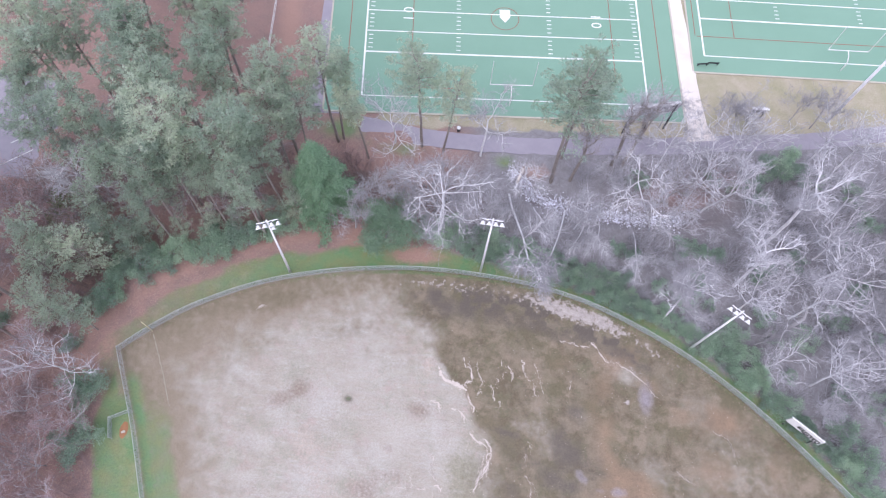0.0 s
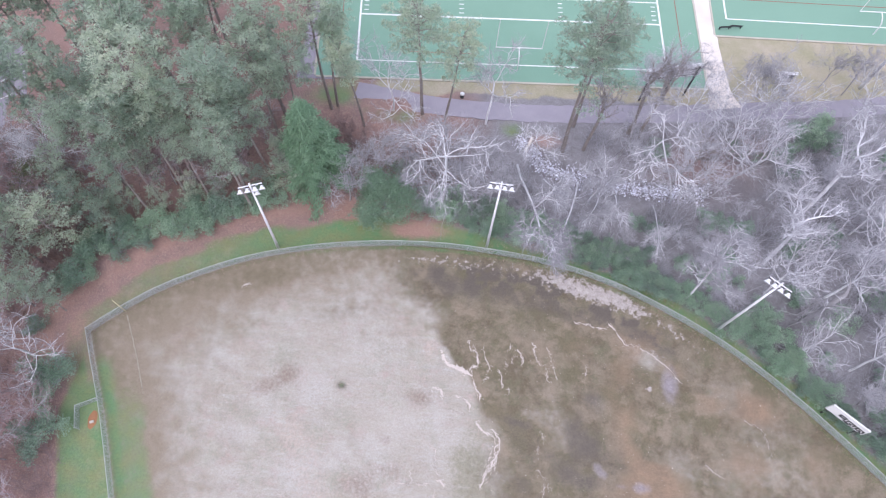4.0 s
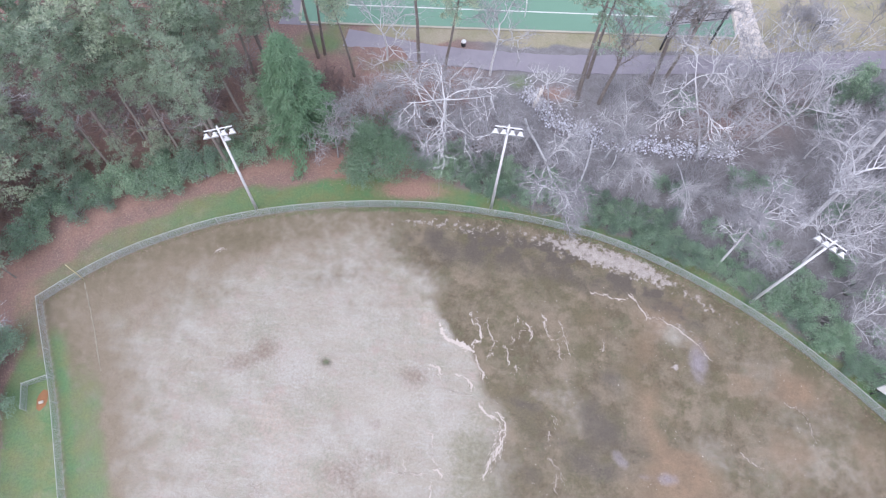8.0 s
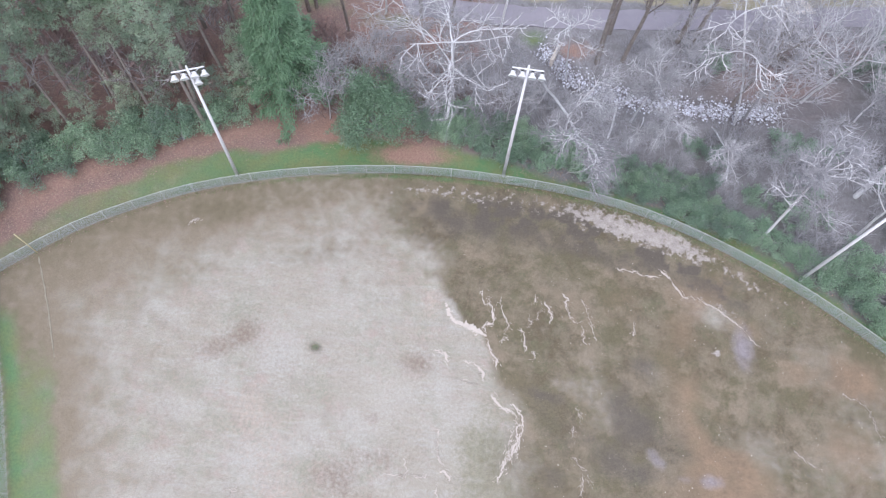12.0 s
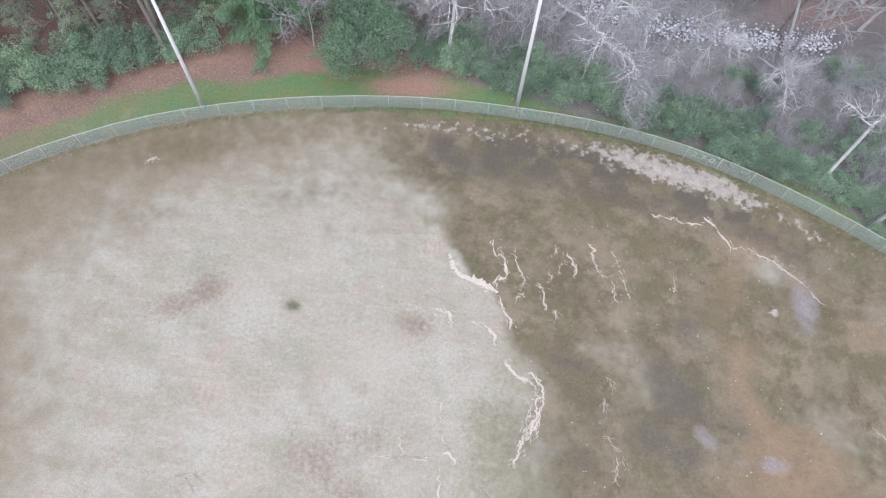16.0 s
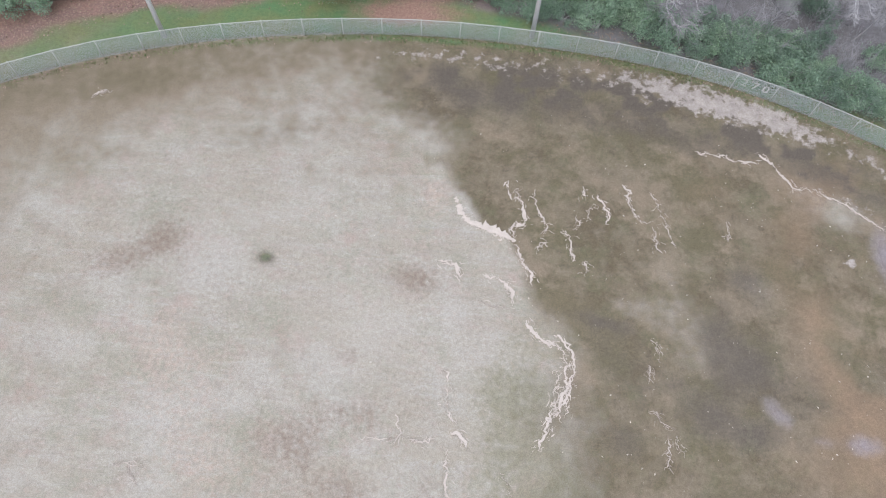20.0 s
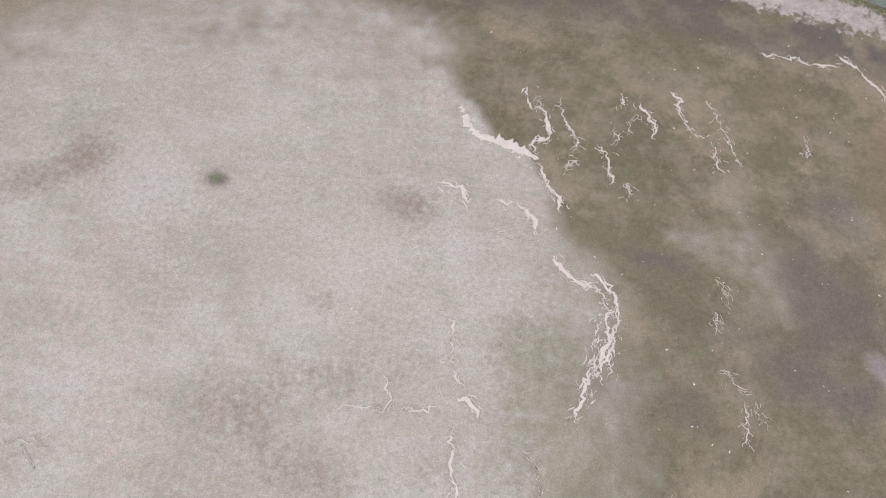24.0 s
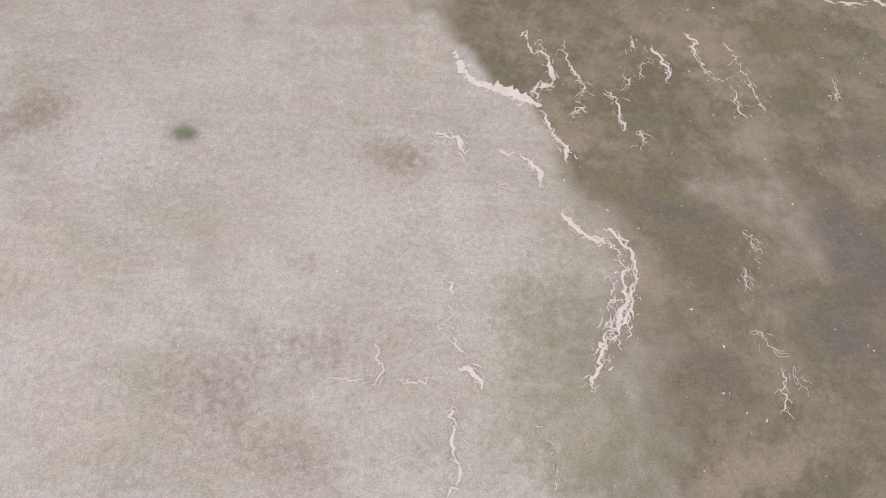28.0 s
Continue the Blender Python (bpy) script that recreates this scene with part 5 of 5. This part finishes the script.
HOLLY = Kind("holly_tree", "holly", "", [("woody_base", BARK_GREY), ("foliage", HOLLY_LEAF)], [shrub_meshes(640, 10.5, 4.4, 30000, 40, 0.24)])
LIGHT_SHRUB = Kind("yellow_green_shrub", "shrub", "yellow-green shrubs", [("woody_base", BARK_GREY), ("foliage", LEAF_LIGHT)], [shrub_meshes(650, 7.5, 3.0, 4500)])


class Thicket:
    """Bare brush set out clump by clump and joined into one spread."""

    def __init__(self, mat, seeds, height):
        self.mat, self.shapes, self.v, self.f, self.n = mat, [brush_meshes(k, height, 2.4) for k in seeds], [], [], 0

    def put(self, x, y, label, rng, size=1.0, **more):
        g, a = rng.choice(self.shapes), rng.uniform(0, 2 * math.pi)
        co = np.array(g.v) * size
        c, s = math.cos(a), math.sin(a)
        self.v.append(np.stack([co[:, 0] * c - co[:, 1] * s + x, co[:, 0] * s + co[:, 1] * c + y, co[:, 2]], -1))
        self.f.extend(tuple(i + self.n for i in f) for f in g.f)
        self.n += len(co)

    def finish(self, name, label):
        g = Geo()
        g.v, g.f = np.concatenate(self.v).tolist(), self.f
        tagged(part(name, g, self.mat), label, "brush", kind="stuff")


BRUSH = Thicket(TWIG, (700, 701, 702), 4.6)
BRUSH_RED = Thicket(TWIG_RED, (720, 721, 722), 4.2)

PINE_L = "tall pine with grey-green needles above bare trunk"
PALE_L = "pale-barked bare tree with spreading white limbs"
GREY_L = "leafless grey tree with fine tangled twigs"
SHRUB_L = "dense dark green evergreen shrub at the wood edge"


def clear(x, y, margin=0.0):
    """Whether a plan point lies off the ball field, paths and turf."""
    p = np.array([float(x)]), np.array([float(y)])
    verge = float(np.interp(x, [-48, -38, -20, -10, 0, 6, 14, 30], [3.6, 5.0, 5.6, 4.9, 4.4, 3.2, 1.9, 1.7]))
    if inside_depth(*p, FIELD)[0] > -verge - margin:
        return False
    lane = np.interp(x, [-24, -4, 14, 37, 59, 100], [57.6, 55.7, 56, 58.6, 61.8, 71])
    if x > -25 and abs(y - lane) < 2.2 + margin:
        return False
    if x > -26 and y > 61:
        return False
    if -34 < x < -19 and y > 56:
        return False
    return not (x < -61 and 40 < y < 63)


def build_trees():
    rng = random.Random(77)
    taken = []

    def scatter(kind, label, count, box, gap, size, test=None, **more):
        made = 0
        for _ in range(count * 40):
            x, y = rng.uniform(box[0], box[1]), rng.uniform(box[2], box[3])
            if made >= count:
                break
            if not clear(x, y, more.get("margin", 0)) or (test and not test(x, y)):
                continue
            if any((x - a) ** 2 + (y - b) ** 2 < ((gap + c) / 2) ** 2 for a, b, c in taken):
                continue
            taken.append((x, y, gap))
            kind.put(x, y, label, rng, rng.uniform(*size), lean=(rng.gauss(0, 2), rng.gauss(0, 2)))
            made += 1

    def off_creek(x, y):
        return x > 46 or abs(y - np.interp(x, [4, 11, 14, 25, 37, 43], [51, 49, 46.5, 44.8, 45, 47])) > 2.6

    def off_bank(x, y):
        """Clear of the stony creek, its open bank and the ground below the drive."""
        near = np.interp(x, [4, 11, 14, 25, 37, 43], [51, 49, 46.5, 44.8, 45, 47])
        return (x > 46 or not near - 5.0 < y < near + 2.6) and math.hypot((x - 35) / 7, (y - 49) / 3.5) > 1 and math.hypot((x - 14) / 4, (y - 51.5) / 2.4) > 1 and math.hypot((x + 13) / 4, (y - 47) / 5) > 1

    def behind(x, y):
        """Beyond the creek, where tall trees hide none of it."""
        return off_bank(x, y) and (x > 43 or x < 6 or y > np.interp(x, [4, 11, 14, 25, 37, 43], [51, 49, 46.5, 44.8, 45, 47]))

    def fixed(kind, label, x, y, size, gap=3.0, **more):
        taken.append((x, y, gap))
        return kind.put(x, y, label, rng, size, **more)

    # single trees that stand out
    fixed(CEDARS, "dark green cone-shaped cedar at the wood edge", -18.8, 41.2, 1.12, 5, shape=0)
    fixed(HOLLY, "broad rounded dark green holly beside a pale bare tree", -8.6, 37.6, 1.0, 6, shape=0)
    fixed(BURST, "pale bare tree with long limbs radiating from a high fork", -1.0, 38.6, 1.0, 5, shape=0, turn=20)
    fixed(BURST, "pale bare tree with a round crown of radiating limbs", 33.6, 28.2, 1.08, 5, shape=1, turn=0)
    fixed(BURST, "tall pale leaning tree with limbs drooping from its top", 32.0, 42.6, 1.0, 3, shape=2, turn=60, lean=(15, -17))
    fixed(GREY, "tall grey tree leaning beside a pale one", 33.2, 43.4, 1.35, 3, shape=2, turn=10, lean=(14, -16))
    fixed(BURST, "tall pale leaning tree with limbs drooping from its top", 12.6, 47.0, 0.68, 3, shape=2, turn=200, lean=(12, -9))
    fixed(BURST, "stout grey-white tree with heavy bent limbs", 44.6, 34.4, 1.05, 5, shape=3, turn=130)
    fixed(BURST, "stout grey-white tree with heavy bent limbs", 50.0, 42.0, 1.15, 5, shape=3, turn=10)
    fixed(BURST, "pale bare tree with a small tight crown over the creek", 20.0, 41.6, 0.85, 4, shape=1, turn=100, lean=(8, -6))
    for x, y, size, shape, turn, lean in ((9.6, 46.6, 1.32, 0, 200, (44, -2)), (18.6, 44.6, 1.05, 1, 80, (46, -9)), (24.0, 43.0, 0.74, 0, 10, (46, -9)), (13.6, 44.6, 0.8, 2, 300, (42, -4)), (29.4, 42.0, 0.72, 2, 130, (42, -8)), (21.6, 42.4, 0.6, 1, 40, (44, -5))):
        fixed(LEANING, "pale-barked bare tree leaning far out towards the field", x, y, size, 2, shape=shape, turn=turn, lean=lean)
    for x, y, size, shape, turn, lean in ((40.4, 46.8, 1.05, 2, 70, 4), (37.6, 48.0, 0.95, 0, 250, -3), (52.5, 30.0, 1.05, 3, 330, 3), (47.5, 21.5, 0.8, 1, 110, 0), (54.5, 20.0, 0.95, 3, 10, 0), (57.0, 36.0, 1.1, 1, 45, 3)):
        fixed(PALE, PALE_L, x, y, size, 4, shape=shape, turn=turn, lean=(0, lean))
    for x, y, size, shape, turn in ((33.5, 54.2, 0.85, 0, 15), (38.6, 55.4, 0.8, 1, 75), (44.8, 56.6, 0.85, 3, 160), (48.6, 57.2, 0.75, 1, 220), (59.0, 58.0, 0.85, 0, 300), (63.5, 57.0, 0.9, 3, 20)):
        fixed(PALE, "pale bare tree with fine spreading branches below the footpath", x, y, size, 3, shape=shape, turn=turn)
    fixed(PALE, PALE_L, -9.5, 54.0, 0.9, 4, shape=1, turn=10)
    fixed(PALE, PALE_L, 4.6, 53.4, 0.95, 4, shape=2, turn=190)
    fixed(PALE, PALE_L, -50.5, 12.2, 0.85, 4, shape=1, turn=60)
    fixed(PALE, "pale dead tree with bare limbs among pines", -53.0, 37.4, 1.0, 3, shape=3, turn=80)
    for x, y, size, turn in ((26.1, 54.0, 0.95, 20), (27.6, 53.2, 0.85, 200), (32.1, 45.4, 0.7, 100), (19.3, 50.2, 0.8, 60)):
        fixed(DARK_TREE, "straight dark-trunked bare tree by the creek", x, y, size, 3, turn=turn)
    snag = thing("broken_trunk", "stout pale broken tree trunk among green shrubs", "tree trunk", pose(48.9, 26.2, 0))
    part("trunk", Geo().tube([(0, 0, -0.3), (0.1, 0.05, 3.5), (0.1, 0.2, 7.0), (0.4, 0.4, 10.0)], [0.42, 0.36, 0.32, 0.24], 10), BARK_GREY, snag, "", True)
    part("stub", Geo().tube([(0.1, 0.2, 7.0), (0.7, -0.5, 8.2), (1.6, -0.9, 9.0)], [0.16, 0.1, 0.05], 6), BARK_GREY, snag)
    part("stub", Geo().tube([(0.4, 0.4, 10.0), (0.2, 1.0, 11.4), (-0.4, 1.5, 12.6)], [0.2, 0.13, 0.06], 6), BARK_GREY, snag)
    for x, y in ((-46, 36.4), (-38.6, 38.4), (-31.5, 40.4), (-59.6, 38), (-33.0, 38.6), (-42.2, 38.6), (-22.6, 43.6)):
        fixed(RED, "reddish leafless young tree before the pine wood", x, y, rng.uniform(0.9, 1.3), 2.2)
    # pines beside the drive and the path
    for x, y, s, k in ((-18.7, 53.4, 0.95, 3), (-17.9, 54.0, 0.8, 1), (-13.5, 50.9, 0.7, 4), (-5.1, 54.0, 0.95, 2), (-1.6, 53.4, 0.74, 5), (16.2, 49.6, 1.16, 5), (17.8, 54.2, 0.95, 1)):
        fixed(PINE, "tall dark-trunked pine beside the asphalt footpath", x, y, s, 4, shape=k)
    # the pine wood
    for x, y, s in ((-55.5, 50.4, 1.05), (-59.6, 54.1, 1.05), (-53.1, 54.4, 1.0), (-47.8, 54.6, 1.05), (-40.7, 53.1, 1.05), (-37.0, 53.8, 0.95), (-35.4, 57.7, 0.95), (-35.6, 62.0, 1.05), (-24.6, 50.2, 0.95), (-30.4, 49.4, 0.95),
                    (-36.2, 46.4, 1.05), (-42.6, 47.3, 1.0), (-48.2, 41.4, 1.0), (-53.1, 38.6, 0.95), (-38.2, 39.9, 1.1), (-44.4, 41.3, 0.88), (-35.7, 38.8, 0.88), (-29.5, 42.0, 1.05), (-24.5, 45.3, 0.88)):
        fixed(PINE, PINE_L, x, y, s, 4)
    for x, y, s in ((-28.4, 37.8, 0.97), (-25.1, 40.6, 0.8), (-36.3, 36.2, 0.78), (-40.1, 35.4, 0.88), (-27.0, 35.4, 0.82), (-33.0, 36.4, 0.7), (-41.0, 33.6, 0.66), (-45.1, 37.2, 0.84), (-21.6, 47.4, 0.8), (-58.2, 44.4, 0.9)):
        fixed(PINE, PINE_L, x, y, s, 4)
    for x, y, s in ((-48.4, 18.6, 0.8), (-52.6, 18.8, 1.0), (-53.6, 25.0, 0.95), (-47.5, 31.6, 0.8), (-49.6, 27.1, 0.95), (-55.2, 28.8, 1.05), (-44.4, 30.6, 0.62), (-22.4, 38.8, 0.6), (-50.5, 34.0, 0.9), (-27.0, 55.0, 0.8)):
        fixed(YOUNG, "young pine with grey-green needles down to low limbs", x, y, s, 3)
    for x, y, s in ((-42.6, 33.4, 0.5), (-38.8, 34.2, 0.42), (-35.0, 36.0, 0.5), (-31.4, 36.8, 0.42), (-29.8, 39.4, 0.55), (-45.4, 32.6, 0.5), (-40.4, 37.4, 0.6), (-26.4, 38.6, 0.45), (-23.4, 42.6, 0.6), (-34.0, 41.0, 0.6)):
        fixed(YOUNG, "low young pine with loose green limbs over leaf litter", x, y, s, 2.4)
    scatter(PINE, PINE_L, 22, (-90, -35, 58, 96), 5.0, (0.85, 1.1))
    scatter(PINE, PINE_L, 16, (-90, -57, 8, 60), 5.0, (0.8, 1.05))
    # shrubs along the wood edge
    for x, y in ((-36.8, 30.8), (-33.6, 32.0), (-40.6, 28.8), (-43.6, 27.0), (-46.4, 24.4), (-29.6, 34.0)):
        fixed(SHRUB, "low green evergreen shrub spreading over leaf litter", x, y, rng.uniform(0.7, 0.9), 2.0)
    for x, y in ((-38.3, 31.8), (-33.9, 32.9), (-32.2, 34.6), (-36.0, 31.8), (-25.9, 36.5), (-24.5, 37.6), (-42.4, 30.0), (-40.3, 30.8), (-46.7, 27.6), (-44.6, 28.6), (-30.2, 35.2), (-46.7, 9.4), (-47.6, 10.2), (-45.6, 3.6), (-47.0, 2.4), (-48.8, 22.6), (-47.6, 24.6), (-34.6, 34.8)):
        fixed(SHRUB, SHRUB_L, x, y, rng.uniform(0.95, 1.35), 2.6)
    fixed(LIGHT_SHRUB, "yellow-green leafy young tree among pines", -56.0, 36.2, 1.2, 3)
    for k in range(84):
        x = -3 + 64 * (k % 56) / 55 + rng.uniform(-0.5, 0.5)
        y = float(np.interp(x, [-3, 0, 6, 14, 24, 35, 46, 58, 64], [37.6, 37.2, 36.0, 34.2, 31.4, 27.0, 19.4, 8.8, 2.5])) + (rng.uniform(-0.5, 0.9) if k < 56 else rng.uniform(1.6, 3.4))
        if clear(x, y, 0.1):
            SHRUB.put(x, y, SHRUB_L, rng, rng.uniform(0.5, 0.9))
    for x, y, s in ((54.0, 56.2, 1.3), (41.9, 24.6, 1.05), (45.2, 22.4, 1.05), (43.4, 26.6, 0.95), (47.0, 20.4, 0.9), (39.6, 25.4, 0.8), (53.0, 55.2, 1.1), (56.0, 54.0, 1.0), (51.6, 55.4, 0.9), (36.6, 30.8, 0.8), (40.5, 38.6, 1.0), (58.0, 13.5, 1.1), (60.5, 10.2, 1.1), (48.5, 36.5, 1.0)):
        fixed(SHRUB, SHRUB_L, x, y, s, 1.5)
    # thickets
    scatter(SHRUB, "dark green evergreen shrub beneath bare trees", 40, (8, 76, 12, 55), 2.6, (0.5, 1.0), off_creek)
    fixed(RED, "reddish leafless small tree beside the creek bank", 36.0, 47.6, 0.95, 3)
    fixed(RED, "reddish leafless small tree beside the creek bank", 41.5, 50.0, 0.85, 3)
    scatter(GREY, GREY_L, 34, (4, 82, 10, 56), 3.4, (0.5, 0.85), behind, margin=3.5)
    scatter(GREY, "small leafless grey tree among shrubs", 14, (6, 42, 30, 42), 3.0, (0.3, 0.45), off_bank, margin=3.0)
    scatter(PALE, PALE_L, 8, (6, 50, 32, 55), 3.6, (0.55, 0.8), behind, margin=5)
    scatter(PALE, PALE_L, 12, (44, 84, 18, 58), 4.0, (0.8, 1.1))
    scatter(GREY, GREY_L, 12, (-16, 8, 38, 53), 2.8, (0.5, 0.85), off_bank)
    scatter(BRUSH, "low tangle of grey leafless stems", 34, (-13, 4, 38.5, 53), 1.3, (0.7, 1.2), off_bank)
    scatter(RED, "reddish leafless understorey tree in the wood", 34, (-66, -24, -8, 50), 3.0, (0.7, 1.1), None, margin=3.2)
    scatter(RED, "reddish leafless understorey tree in the wood", 14, (-64, -47, -12, 16), 3.0, (0.6, 1.0), None, margin=2.0)
    scatter(BRUSH, "low tangle of grey leafless stems", 150, (0, 82, 8, 56), 1.4, (0.6, 1.05), off_bank, margin=2.5)
    scatter(BRUSH_RED, "low tangle of reddish leafless stems", 110, (-68, -12, -12, 50), 1.6, (0.6, 1.1), None, margin=3.5)
    scatter(SHRUB, "dark green evergreen shrub in the shade of pines", 50, (-66, -12, 0, 52), 2.6, (0.6, 1.1), None, margin=2.5)
    scatter(BRUSH, "low tangle of grey leafless stems by the turf", 14, (40, 78, 62, 72), 2.2, (0.6, 1.0), None)
    # trees between the walkway and the notice board
    for x, y in ((43.5, 63.0), (46.5, 62.6), (56.5, 65.5), (60.0, 64.5), (34.0, 61.5), (28.0, 60.5)):
        fixed(GREY, "leafless grey tree on dry grass by the turf", x, y, rng.uniform(0.6, 0.8), 2)


build_trees()
BRUSH.finish("grey_brush", "low tangle of grey leafless brush under bare trees")
BRUSH_RED.finish("reddish_brush", "low tangle of reddish leafless brush under pines")


# ---- small loose cover ----
def build_cover():
    rng = random.Random(31)
    rocks = Geo()
    for k in range(3000):
        p = CREEK[rng.randrange(6, 36)].lerp(CREEK[rng.randrange(6, 36)], 0.0)
        x, y = p.x + rng.gauss(0, 0.6), p.y + rng.gauss(0, 0.85)
        s = rng.choice((0.05, 0.07, 0.09, 0.11, 0.14))
        ring = []
        for z, f in ((0, 0.8), (0.5, 1.0), (0.9, 0.55)):
            ring += [(x + s * f * math.cos(a + z) * rng.uniform(0.75, 1.2), y + s * f * math.sin(a + z) * rng.uniform(0.75, 1.2), -0.62 + s * z + abs(y - p.y) * 0.2) for a in (0, 1.26, 2.51, 3.77, 5.03)]
        fs = [(10, 11, 12, 13, 14)]
        for r in (0, 5):
            fs += [(r + i, r + (i + 1) % 5, r + 5 + (i + 1) % 5, r + 5 + i) for i in range(5)]
        rocks.add(ring, fs)
    tagged(part("creek_stones", rocks, STONE), "pale grey stones lining a dry creek", "stones", kind="stuff")
    tagged(part("culvert_wall", Geo().box((11.2, 50.2, -0.2), (0.4, 2.6, 1.3), Matrix.Rotation(radians(-20), 3, "Z"), 0.05), CONCRETE), "pale concrete culvert wall at the creek head", "culvert")
    leaves = Geo()
    for a, b in zip(ARC, ARC[1:]):
        d = (b - a).normalized()
        s = Vector((d.y, -d.x, 0))
        for _ in range(70):
            p = a.lerp(b, rng.random()) + s * (rng.gauss(0.25, 0.28))
            leaves.leaf((p.x, p.y, 0.04), rng.uniform(0.04, 0.09), rng, 0.15)
        for _ in range(170):
            p = a.lerp(b, rng.random()) - s * abs(rng.gauss(2.0 if a.x > 4 else 5.2, 1.0))
            leaves.leaf((p.x, p.y, 0.04), rng.uniform(0.05, 0.1), rng, 0.2)
    tagged(part("fallen_leaves", leaves, DEAD_LEAF), "brown fallen leaves drifted along the fence", "leaves", kind="stuff")
    scraps = Geo()
    for _ in range(900):
        x, y = rng.uniform(-16, 44), rng.uniform(-5, 27)
        if x < 6 and rng.random() < 0.75:
            continue
        scraps.leaf((x, y, 0.045), rng.choice((0.03, 0.04, 0.05, 0.08)), rng, 0.15)
    tagged(part("leaf_scraps", scraps, SCRAP), "pale leaf scraps scattered over the damp turf", "leaves", kind="stuff")
    tufts = Geo()
    for a, b in zip(ARC, ARC[1:]):
        d = (b - a).normalized()
        s = Vector((d.y, -d.x, 0))
        lush = 260 if -14 < a.x < 16 else 110
        for _ in range(lush):
            p = a.lerp(b, rng.random()) + s * rng.gauss(0.2, 0.3)
            h = rng.uniform(0.06, 0.2)
            o = Vector((rng.gauss(0, 0.06), rng.gauss(0, 0.06), h))
            w = Vector((rng.gauss(0, 0.03), rng.gauss(0, 0.03), 0))
            tufts.add((p - w, p + w, p + o), ((0, 1, 2),))
    tagged(part("grass_tufts", tufts, BLADE), "green grass tufts growing along the fence foot", "grass", kind="stuff")


build_cover()
